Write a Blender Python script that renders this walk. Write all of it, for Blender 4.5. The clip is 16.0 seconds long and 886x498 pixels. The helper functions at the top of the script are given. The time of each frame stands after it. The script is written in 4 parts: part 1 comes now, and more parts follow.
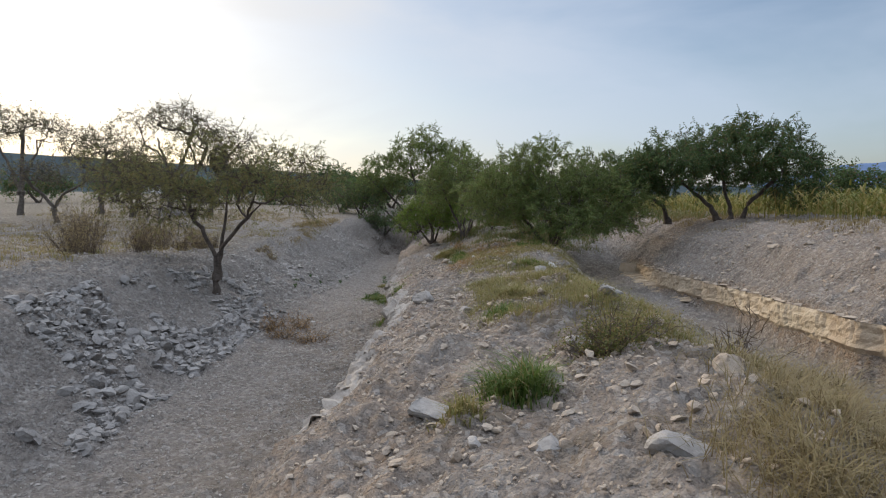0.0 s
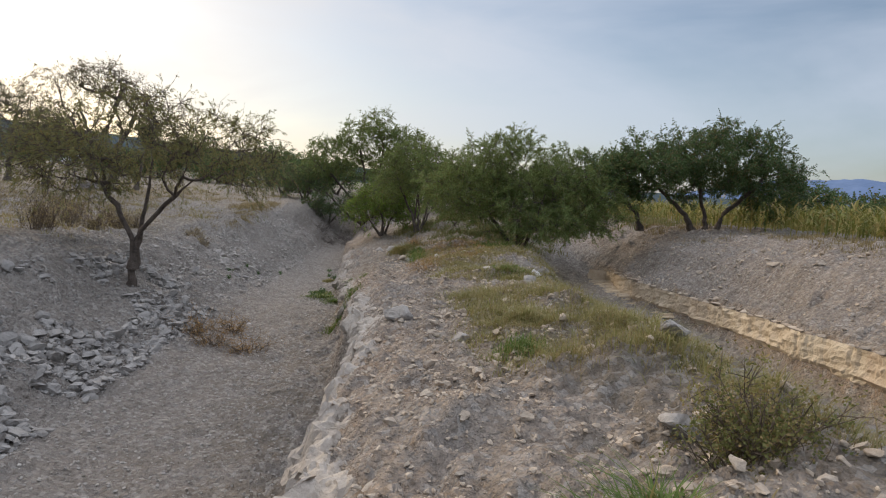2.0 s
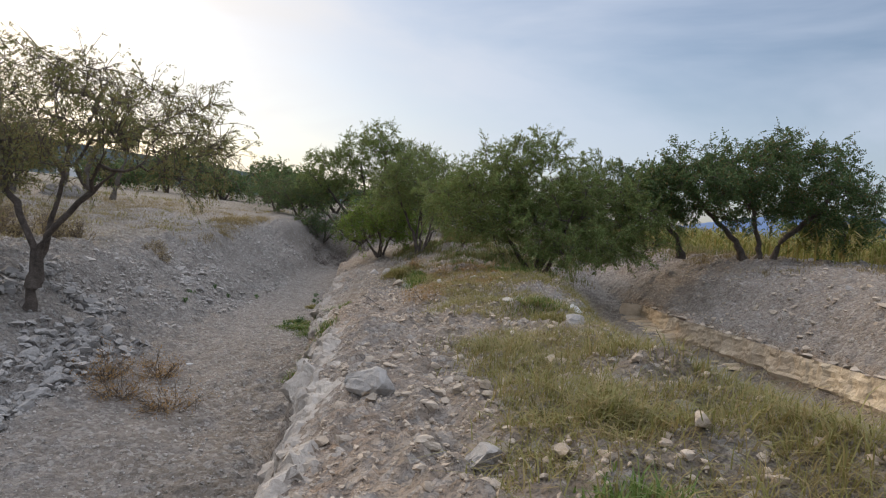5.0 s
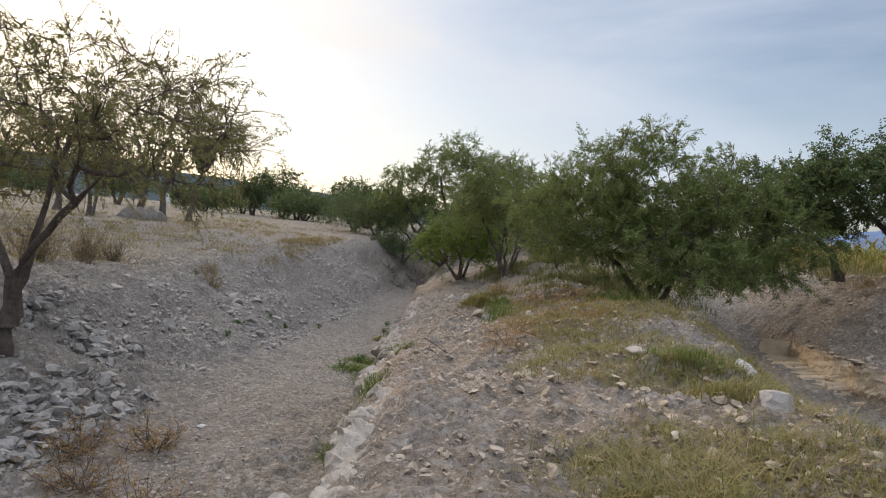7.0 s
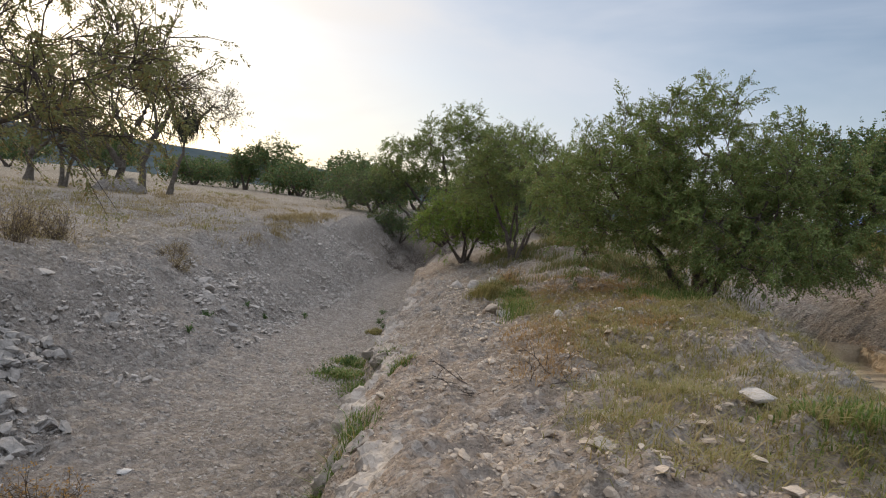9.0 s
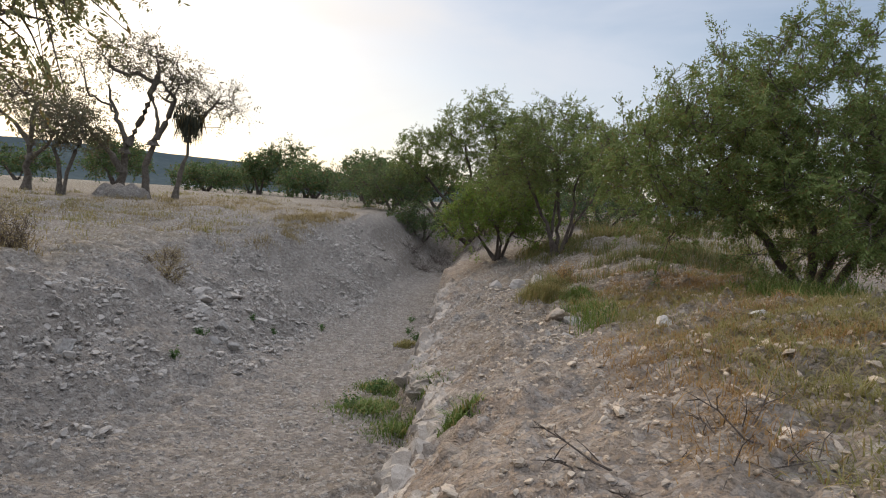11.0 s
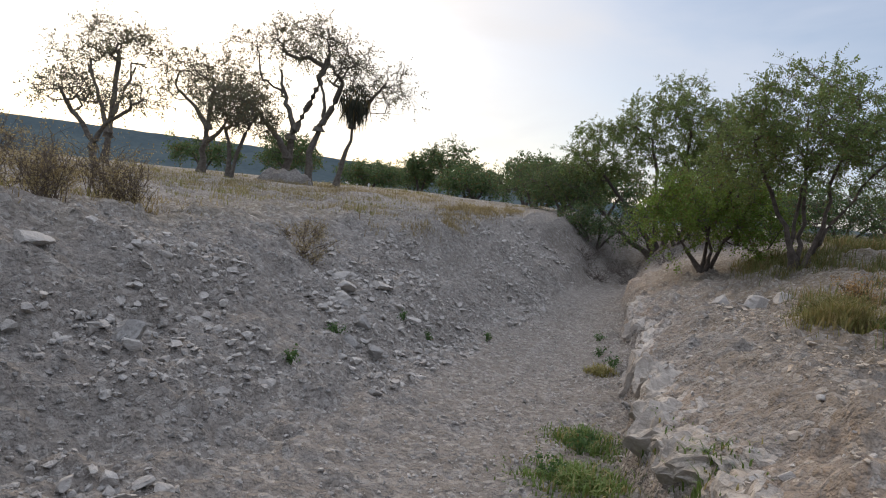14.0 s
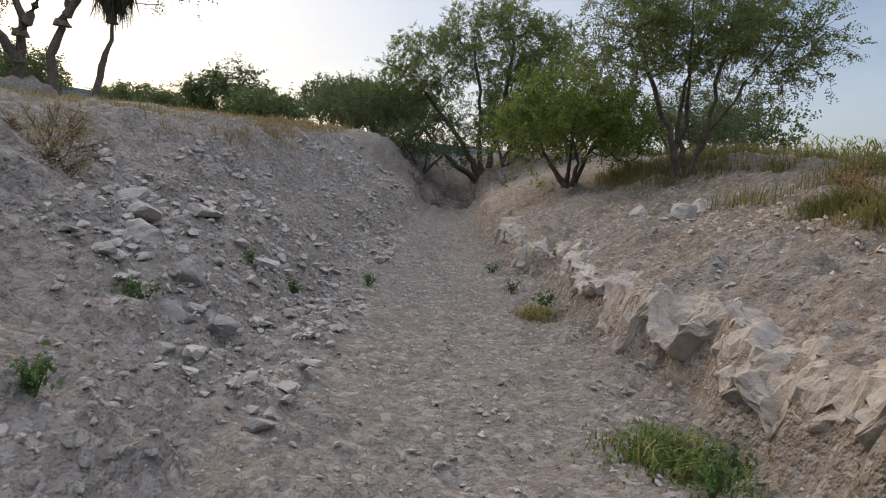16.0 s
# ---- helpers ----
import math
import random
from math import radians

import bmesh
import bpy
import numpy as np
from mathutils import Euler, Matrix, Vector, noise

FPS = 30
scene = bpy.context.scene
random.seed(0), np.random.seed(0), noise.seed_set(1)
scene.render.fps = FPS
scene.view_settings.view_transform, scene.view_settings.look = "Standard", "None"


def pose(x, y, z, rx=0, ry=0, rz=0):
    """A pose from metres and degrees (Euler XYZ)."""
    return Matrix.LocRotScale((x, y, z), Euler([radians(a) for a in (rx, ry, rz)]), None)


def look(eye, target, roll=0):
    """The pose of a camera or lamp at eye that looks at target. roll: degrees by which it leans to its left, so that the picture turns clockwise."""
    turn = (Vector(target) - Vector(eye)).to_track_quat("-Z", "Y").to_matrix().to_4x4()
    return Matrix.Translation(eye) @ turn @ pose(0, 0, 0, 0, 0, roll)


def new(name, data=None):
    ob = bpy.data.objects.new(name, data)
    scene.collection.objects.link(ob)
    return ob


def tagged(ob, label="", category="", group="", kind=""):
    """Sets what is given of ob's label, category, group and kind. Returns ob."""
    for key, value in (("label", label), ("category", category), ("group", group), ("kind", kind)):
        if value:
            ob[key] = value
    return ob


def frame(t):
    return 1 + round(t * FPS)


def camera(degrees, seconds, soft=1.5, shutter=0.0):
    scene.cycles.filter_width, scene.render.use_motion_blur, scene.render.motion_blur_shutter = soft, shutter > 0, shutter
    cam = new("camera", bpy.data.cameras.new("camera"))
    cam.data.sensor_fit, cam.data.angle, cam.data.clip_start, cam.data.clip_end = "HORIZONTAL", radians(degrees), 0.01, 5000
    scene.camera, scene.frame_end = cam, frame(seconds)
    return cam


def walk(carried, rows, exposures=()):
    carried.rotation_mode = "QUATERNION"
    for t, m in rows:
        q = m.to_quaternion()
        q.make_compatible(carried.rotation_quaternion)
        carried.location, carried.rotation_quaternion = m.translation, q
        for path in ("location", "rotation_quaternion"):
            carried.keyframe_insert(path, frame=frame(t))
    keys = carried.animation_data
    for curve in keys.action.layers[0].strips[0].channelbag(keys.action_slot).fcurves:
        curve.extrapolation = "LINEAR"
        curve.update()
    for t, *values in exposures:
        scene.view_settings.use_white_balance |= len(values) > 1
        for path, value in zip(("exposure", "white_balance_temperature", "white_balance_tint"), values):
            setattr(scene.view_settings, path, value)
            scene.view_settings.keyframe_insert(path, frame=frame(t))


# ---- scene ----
cam = camera(70.2, 16.0, 1.1)
PATH = [
    (0, (0.166, 0.112, 1.494), (0.126, 2.104, 1.322), 0.6),
    (0.5, (-0.143, 0.622, 1.468), (-0.226, 2.616, 1.334), 0.9),
    (1, (-0.285, 1.149, 1.466), (-0.079, 3.133, 1.309), 3.3),
    (1.5, (-0.317, 1.69, 1.463), (-0.198, 3.68, 1.3), 3.3),
    (2, (-0.439, 2.215, 1.444), (-0.283, 4.2, 1.253), 4.3),
    (2.5, (-0.393, 2.789, 1.351), (-0.25, 4.776, 1.175), 2.9),
    (3, (-0.394, 3.256, 1.36), (-0.351, 5.251, 1.227), 3.8),
    (3.5, (-0.367, 3.705, 1.351), (-0.154, 5.689, 1.213), 3.0),
    (4, (-0.289, 4.292, 1.233), (-0.122, 6.284, 1.17), 5.7),
    (4.2, (-0.286, 4.504, 1.202), (-0.169, 6.499, 1.128), 6.5),
    (6.3, (-0.047, 7.307, 0.974), (0.132, 9.29, 0.789), 4.7),
    (6.5, (-0.042, 7.618, 0.963), (0.059, 9.606, 0.761), 4.4),
    (7, (-0.099, 8.236, 1.0), (-0.237, 10.23, 0.925), 5.0),
    (7.5, (-0.126, 8.739, 0.985), (-0.027, 10.731, 0.838), 3.2),
    (8, (-0.172, 9.374, 1.009), (-0.249, 11.363, 0.812), 4.7),
    (8.5, (-0.301, 9.965, 0.982), (-0.462, 11.955, 0.859), 7.9),
    (8.7, (-0.341, 10.136, 0.982), (-0.491, 12.126, 0.853), 6.9),
    (10.8, (-0.896, 12.323, 0.666), (-0.982, 14.311, 0.467), 4.0),
    (11, (-0.946, 12.606, 0.665), (-1.127, 14.592, 0.518), 3.6),
    (11.5, (-1.014, 13.077, 0.632), (-1.029, 15.072, 0.495), 5.4),
    (12, (-1.134, 13.532, 0.65), (-1.419, 15.506, 0.493), 4.4),
    (12.5, (-1.232, 14.049, 0.57), (-1.524, 16.022, 0.416), 4.8),
    (13, (-1.436, 14.498, 0.39), (-1.869, 16.45, 0.434), 6.3),
    (13.5, (-1.69, 14.828, 0.174), (-2.121, 16.772, -0.017), 5.6),
    (14, (-2.027, 15.401, 0.041), (-2.679, 17.286, -0.111), 6.3),
    (14.5, (-2.322, 15.949, -0.274), (-3.021, 17.818, -0.417), 5.3),
    (14.7, (-2.555, 16.264, -0.516), (-3.049, 18.198, -0.652), 7.3),
    (15, (-2.914, 16.806, -0.577), (-3.207, 18.77, -0.819), 4.1),
    (15.5, (-3.34, 17.539, -0.557), (-3.418, 19.527, -0.759), 4.3),
    (16, (-3.668, 18.155, -0.626), (-3.656, 20.135, -0.908), 5.4),
]
EXPOSURES = [(0, -0.1, 6600, 10), (1, -0.15, 6700, 11), (2.5, -0.03, 7050, 12), (4, -0.02, 6800, 12), (7, 0.08, 7100, 12), (8, 0.0, 7150, 12),
             (11.5, 0.06, 7050, 12), (14.5, -0.06, 6650, 12), (16, 0.0, 6950, 14)]
walk(cam, [(t, look(eye, target, roll)) for t, eye, target, roll in PATH], EXPOSURES)

# ---- light ----
SUN_AZ, SUN_EL = radians(42), radians(22)      # to the left of +y, above the horizon
SUN_DIR = Vector((-math.sin(SUN_AZ) * math.cos(SUN_EL), math.cos(SUN_AZ) * math.cos(SUN_EL), math.sin(SUN_EL)))
scene.view_settings.exposure = 0.0

world = bpy.data.worlds.new("evening_sky")
scene.world = world
world.use_nodes = True
wn, wl = world.node_tree.nodes, world.node_tree.links
wn.clear()


def wnode(kind, **values):
    n = wn.new(kind)
    for key, value in values.items():
        n.inputs[key].default_value = value
    return n


sky = wn.new("ShaderNodeTexSky")
sky.sky_type, sky.sun_disc = "NISHITA", False
sky.sun_elevation, sky.sun_rotation = SUN_EL, -SUN_AZ
sky.air_density, sky.dust_density, sky.ozone_density = 1.0, 1.5, 2.5
coord = wn.new("ShaderNodeTexCoord")
stretch = wn.new("ShaderNodeMapping")
stretch.inputs["Scale"].default_value = (1.0, 1.0, 3.6)
stretch.inputs["Rotation"].default_value = (0.12, 0.22, 0.5)
wl.new(coord.outputs["Generated"], stretch.inputs["Vector"])
veil = wnode("ShaderNodeTexNoise", Scale=1.7, Detail=6.0, Roughness=0.52, Distortion=0.35)
wl.new(stretch.outputs["Vector"], veil.inputs["Vector"])
veil_range = wnode("ShaderNodeMapRange", **{"From Min": 0.40, "From Max": 0.66, "To Min": 0.05, "To Max": 0.56})
wl.new(veil.outputs["Fac"], veil_range.inputs["Value"])
# thin cloud glows towards the low sun
toward = wn.new("ShaderNodeVectorMath")
toward.operation = "DOT_PRODUCT"
toward.inputs[1].default_value = SUN_DIR
wl.new(coord.outputs["Generated"], toward.inputs[0])
glow = wnode("ShaderNodeMapRange", **{"From Min": 0.30, "From Max": 1.0, "To Min": 0.0, "To Max": 1.0})
wl.new(toward.outputs["Value"], glow.inputs["Value"])
glow_soft = wn.new("ShaderNodeMath")
glow_soft.operation = "POWER"
glow_soft.inputs[1].default_value = 2.6
wl.new(glow.outputs["Result"], glow_soft.inputs[0])
cloud_colour = wn.new("ShaderNodeMix")
cloud_colour.data_type = "RGBA"
cloud_colour.inputs[6].default_value = (0.64, 0.74, 0.92, 1)
cloud_colour.inputs[7].default_value = (1.02, 0.97, 0.89, 1)
wl.new(glow_soft.outputs["Value"], cloud_colour.inputs[0])
cover = wn.new("ShaderNodeMath")
cover.operation, cover.use_clamp = "MULTIPLY_ADD", True
cover.inputs[1].default_value = 0.48
wl.new(glow_soft.outputs["Value"], cover.inputs[0])
wl.new(veil_range.outputs["Result"], cover.inputs[2])
# the veil thickens overhead
height = wn.new("ShaderNodeSeparateXYZ")
wl.new(coord.outputs["Generated"], height.inputs[0])
overhead = wnode("ShaderNodeMapRange", **{"From Min": 0.27, "From Max": 0.75, "To Min": 0.0, "To Max": 1.0})
overhead.interpolation_type = "SMOOTHSTEP"
wl.new(height.outputs["Z"], overhead.inputs["Value"])
thick = wn.new("ShaderNodeMath")
thick.operation, thick.use_clamp = "ADD", True
wl.new(cover.outputs["Value"], thick.inputs[0])
wl.new(overhead.outputs["Result"], thick.inputs[1])
bright = wn.new("ShaderNodeMix")
bright.data_type, bright.blend_type = "RGBA", "MULTIPLY"
bright.inputs[7].default_value = (1.95, 1.93, 1.92, 1)
wl.new(overhead.outputs["Result"], bright.inputs[0])
wl.new(cloud_colour.outputs[2], bright.inputs[6])
sky_part = wn.new("ShaderNodeMix")
sky_part.data_type, sky_part.blend_type = "RGBA", "MULTIPLY"
sky_part.inputs[0].default_value = 1.0
SKY_GAIN = 0.13
sky_part.inputs[7].default_value = (SKY_GAIN, SKY_GAIN, SKY_GAIN, 1)
wl.new(sky.outputs["Color"], sky_part.inputs[6])
whole_sky = wn.new("ShaderNodeMix")
whole_sky.data_type = "RGBA"
wl.new(thick.outputs["Value"], whole_sky.inputs[0])
wl.new(sky_part.outputs[2], whole_sky.inputs[6])
wl.new(bright.outputs[2], whole_sky.inputs[7])
back = wnode("ShaderNodeBackground", Strength=1.0)
wl.new(whole_sky.outputs[2], back.inputs["Color"])
wout = wn.new("ShaderNodeOutputWorld")
wl.new(back.outputs["Background"], wout.inputs["Surface"])

sun = new("sun", bpy.data.lights.new("sun", "SUN"))
sun.data.energy, sun.data.angle, sun.data.color = 2.1, radians(15), (1.0, 0.84, 0.64)
sun.matrix_world = look((0, 0, 30), Vector((0, 0, 30)) - SUN_DIR)


# ---- materials ----
class Mat:
    """A small builder for node materials in world or object coordinates."""

    def __init__(self, name, rough=0.9, spec=0.2):
        self.m = bpy.data.materials.new(name)
        self.m.use_nodes = True
        self.n, self.l = self.m.node_tree.nodes, self.m.node_tree.links
        self.b = self.n["Principled BSDF"]
        self.b.inputs["Roughness"].default_value = rough
        self.b.inputs["Specular IOR Level"].default_value = spec
        self.geo = self.n.new("ShaderNodeNewGeometry")

    def noise(self, scale, detail=4.0, rough=0.55, lo=0.35, hi=0.65):
        t, r = self.n.new("ShaderNodeTexNoise"), self.n.new("ShaderNodeMapRange")
        t.inputs["Scale"].default_value, t.inputs["Detail"].default_value, t.inputs["Roughness"].default_value = scale, detail, rough
        self.l.new(self.geo.outputs["Position"], t.inputs["Vector"])
        r.inputs["From Min"].default_value, r.inputs["From Max"].default_value = lo, hi
        self.l.new(t.outputs["Fac"], r.inputs["Value"])
        return r.outputs["Result"]

    def stones(self, scale, lo=0.0, hi=0.6):
        t, r = self.n.new("ShaderNodeTexVoronoi"), self.n.new("ShaderNodeMapRange")
        t.inputs["Scale"].default_value = scale
        self.l.new(self.geo.outputs["Position"], t.inputs["Vector"])
        r.inputs["From Min"].default_value, r.inputs["From Max"].default_value = lo, hi
        self.l.new(t.outputs["Distance"], r.inputs["Value"])
        return r.outputs["Result"], t.outputs["Color"]

    def attr(self, name):
        a = self.n.new("ShaderNodeAttribute")
        a.attribute_name = name
        return a.outputs["Fac"]

    def mix(self, fac, a, b, blend="MIX"):
        x = self.n.new("ShaderNodeMix")
        x.data_type, x.blend_type = "RGBA", blend
        for k, v in ((0, fac), (6, a), (7, b)):
            if isinstance(v, tuple):
                x.inputs[k].default_value = (*v, 1)
            elif isinstance(v, (int, float)):
                x.inputs[k].default_value = v
            else:
                self.l.new(v, x.inputs[k])
        return x.outputs[2]

    def maths(self, op, a, b):
        x = self.n.new("ShaderNodeMath")
        x.operation, x.use_clamp = op, op == "LESS_THAN"
        for k, v in ((0, a), (1, b)):
            if isinstance(v, (int, float)):
                x.inputs[k].default_value = v
            else:
                self.l.new(v, x.inputs[k])
        return x.outputs[0]

    def bump(self, height, dist, strength=1.0):
        x = self.n.new("ShaderNodeBump")
        x.inputs["Distance"].default_value, x.inputs["Strength"].default_value = dist, strength
        self.l.new(height, x.inputs["Height"])
        self.l.new(x.outputs["Normal"], self.b.inputs["Normal"])

    def colour(self, c):
        if isinstance(c, tuple):
            self.b.inputs["Base Color"].default_value = (*c, 1)
        else:
            self.l.new(c, self.b.inputs["Base Color"])
        return self.m


def ground_material():
    k = Mat("chalky_ground", 0.95, 0.1)
    big, mid, fine = k.noise(0.35, 5), k.noise(2.6, 6, 0.6), k.noise(26, 5, 0.65)
    chalk = k.mix(mid, (0.38, 0.345, 0.315), (0.54, 0.50, 0.46))
    chalk = k.mix(k.maths("MULTIPLY", big, 0.55), chalk, (0.36, 0.33, 0.30))
    dust = k.mix(mid, (0.29, 0.262, 0.24), (0.43, 0.395, 0.365))
    warm = k.mix(mid, (0.50, 0.345, 0.235), (0.72, 0.565, 0.43))
    ochre = k.mix(k.noise(3.5, 6, 0.65), (0.62, 0.37, 0.18), (0.74, 0.55, 0.36))
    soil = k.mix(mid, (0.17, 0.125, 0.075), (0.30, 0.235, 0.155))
    dry = k.mix(k.noise(0.8, 6, 0.6), (0.22, 0.18, 0.09), (0.36, 0.30, 0.19))
    field = k.mix(k.noise(0.05, 5, 0.6), (0.07, 0.085, 0.035), (0.20, 0.17, 0.085))
    blotch = k.noise(6.5, 5, 0.62, 0.38, 0.62)
    c = k.mix(k.attr("dust"), chalk, dust)
    c = k.mix(k.attr("warm"), c, warm)
    c = k.mix(k.attr("ochre"), c, ochre)
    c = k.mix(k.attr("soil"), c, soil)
    c = k.mix(k.attr("dry"), c, dry)
    c = k.mix(k.attr("field"), c, field)
    # near-black humus tone that also paints in the shade under the thicket
    c = k.mix(k.attr("humus_shade"), c, k.mix(mid, (0.035, 0.028, 0.022), (0.09, 0.075, 0.06)))
    c = k.mix(k.maths("MULTIPLY", blotch, 0.38), c, (0.29, 0.235, 0.185))
    lumps, lump_tint = k.stones(7.5, 0.0, 0.5)
    cells, tint = k.stones(19, 0.0, 0.55)
    cells2, tint2 = k.stones(52, 0.0, 0.6)
    grain = k.mix(fine, (0.36, 0.355, 0.35), (0.90, 0.895, 0.89))
    c = k.mix(1.0, c, grain, "MULTIPLY")
    sep = k.n.new("ShaderNodeSeparateColor")
    k.l.new(tint, sep.inputs[0])
    c = k.mix(k.maths("MULTIPLY", k.maths("POWER", sep.outputs[0], 3.0), 0.55), c, (0.66, 0.63, 0.585))
    c = k.mix(k.maths("MULTIPLY", k.maths("POWER", sep.outputs[1], 2.0), 0.50), c, (0.16, 0.142, 0.125))
    c = k.mix(k.maths("MULTIPLY", cells, 0.30), c, (0.23, 0.20, 0.175))
    c = k.mix(k.maths("MULTIPLY", cells2, 0.25), c, (0.26, 0.23, 0.20))
    relief = k.maths("ADD", k.maths("ADD", k.maths("MULTIPLY", lumps, -1.0), k.maths("MULTIPLY", fine, 0.4)), k.maths("ADD", k.maths("MULTIPLY", cells, -0.8), k.maths("MULTIPLY", cells2, -0.4)))
    k.bump(relief, 0.04, 1.0)
    return k.colour(c)


def rock_material(name, a, b):
    k = Mat(name, 0.92, 0.15)
    c = k.mix(k.noise(5, 5, 0.6), a, b)
    c = k.mix(k.maths("MULTIPLY", k.noise(34, 4, 0.6), 0.45), c, tuple(v * 0.62 for v in a))
    info = k.n.new("ShaderNodeObjectInfo")
    c = k.mix(k.maths("MULTIPLY", info.outputs["Random"], 0.35), c, tuple(min(v * 1.3, 0.75) for v in b))
    c = k.mix(k.maths("MULTIPLY", k.geo.outputs["Random Per Island"], 0.4), c, tuple(v * 0.66 for v in a))
    k.bump(k.noise(22, 6, 0.65, 0.2, 0.8), 0.02, 0.8)
    return k.colour(c)


def leaf_material(name, a, b, dead=(0.19, 0.13, 0.05), dead_part=0.12):
    k = Mat(name, 0.6, 0.25)
    isle = k.geo.outputs["Random Per Island"]
    c = k.mix(isle, a, b)
    c = k.mix(k.maths("MULTIPLY", k.noise(1.3, 3), 0.5), c, tuple(v * 0.7 for v in a))
    pick = k.maths("LESS_THAN", isle, dead_part)
    c = k.mix(k.maths("MULTIPLY", pick, 0.8), c, dead)
    k.colour(c)
    t, add = k.n.new("ShaderNodeBsdfTranslucent"), k.n.new("ShaderNodeMixShader")
    k.l.new(c, t.inputs["Color"])
    add.inputs[0].default_value = 0.35
    k.l.new(k.b.outputs[0], add.inputs[1])
    k.l.new(t.outputs[0], add.inputs[2])
    k.l.new(add.outputs[0], k.n["Material Output"].inputs["Surface"])
    return k.m


def bark_material(name, a, b):
    k = Mat(name, 0.9, 0.15)
    c = k.mix(k.noise(9, 6, 0.65), a, b)
    c = k.mix(k.maths("MULTIPLY", k.noise(60, 3), 0.5), c, tuple(v * 0.5 for v in a))
    k.bump(k.noise(45, 5, 0.7, 0.2, 0.8), 0.012, 0.9)
    return k.colour(c)


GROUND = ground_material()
STONE = rock_material("limestone", (0.36, 0.33, 0.30), (0.51, 0.475, 0.435))
STONE_GREY = rock_material("grey_limestone", (0.26, 0.243, 0.227), (0.41, 0.388, 0.362))
STONE_WARM = rock_material("weathered_limestone", (0.43, 0.345, 0.265), (0.60, 0.505, 0.41))
STONE_WHITE = rock_material("white_limestone", (0.56, 0.53, 0.50), (0.72, 0.70, 0.67))
STONE_OCHRE = rock_material("ochre_stone", (0.46, 0.345, 0.235), (0.64, 0.53, 0.40))
BARK = bark_material("mesquite_bark", (0.075, 0.06, 0.05), (0.16, 0.13, 0.11))
BARK_PALE = bark_material("old_bark", (0.09, 0.075, 0.06), (0.19, 0.165, 0.14))
CRUST = rock_material("chalk_crust", (0.35, 0.305, 0.26), (0.53, 0.475, 0.415))
TWIG = bark_material("dry_twig", (0.10, 0.075, 0.055), (0.20, 0.155, 0.115))
LEAF = leaf_material("mesquite_leaf", (0.115, 0.165, 0.05), (0.22, 0.275, 0.09))
LEAF_DARK = leaf_material("dark_leaf", (0.058, 0.10, 0.04), (0.125, 0.18, 0.065))
LEAF_BRIGHT = leaf_material("bright_leaf", (0.11, 0.185, 0.03), (0.21, 0.28, 0.06))
LEAF_OLIVE = leaf_material("olive_leaf", (0.15, 0.16, 0.065), (0.25, 0.245, 0.10), (0.23, 0.15, 0.06), 0.2)
LEAF_SPARSE = leaf_material("evening_leaf", (0.11, 0.11, 0.065), (0.18, 0.17, 0.10), (0.2, 0.14, 0.08), 0.25)
MOSS = leaf_material("hanging_moss", (0.05, 0.055, 0.04), (0.09, 0.09, 0.06))
GRASS_GREEN = leaf_material("green_grass", (0.085, 0.14, 0.03), (0.16, 0.215, 0.055), (0.30, 0.24, 0.10), 0.15)
GRASS_DRY = leaf_material("dry_grass", (0.22, 0.17, 0.08), (0.36, 0.29, 0.15), (0.17, 0.12, 0.06), 0.2)
GRASS_RUST = leaf_material("rusty_grass", (0.29, 0.165, 0.06), (0.40, 0.26, 0.11), (0.18, 0.10, 0.05), 0.2)
GRASS_MIX = leaf_material("mixed_grass", (0.16, 0.165, 0.05), (0.28, 0.245, 0.09), (0.32, 0.24, 0.11), 0.3)
GRASS_OLIVE = leaf_material("olive_grass", (0.10, 0.12, 0.035), (0.20, 0.19, 0.07), (0.26, 0.18, 0.08), 0.25)
CORN = leaf_material("corn_leaf", (0.13, 0.165, 0.035), (0.28, 0.25, 0.07), (0.36, 0.27, 0.10), 0.3)
WEED = leaf_material("weed_leaf", (0.06, 0.12, 0.04), (0.11, 0.18, 0.06), dead_part=0.03)

# ---- mesh tools ----
RNG = np.random.default_rng(7)


def lattice(ix, iy, seed):
    h = (ix * 374761393 + iy * 668265263 + seed * 974634721) & 0x7FFFFFFF
    h = ((h ^ (h >> 13)) * 1274126177) & 0x7FFFFFFF
    return ((h ^ (h >> 16)) & 0xFFFFF) / float(0xFFFFF)


def value_noise(x, y, seed):
    ix, iy = np.floor(x).astype(np.int64), np.floor(y).astype(np.int64)
    fx, fy = x - ix, y - iy
    fx, fy = fx * fx * (3 - 2 * fx), fy * fy * (3 - 2 * fy)
    a, b = lattice(ix, iy, seed), lattice(ix + 1, iy, seed)
    c, d = lattice(ix, iy + 1, seed), lattice(ix + 1, iy + 1, seed)
    return (a + (b - a) * fx) * (1 - fy) + (c + (d - c) * fx) * fy - 0.5


def fbm(x, y, scale, octaves=4, seed=1, gain=0.5):
    total, amp = 0.0, 1.0
    for k in range(octaves):
        total = total + amp * value_noise(x * scale, y * scale, seed + 17 * k)
        scale, amp = scale * 2.03, amp * gain
    return total


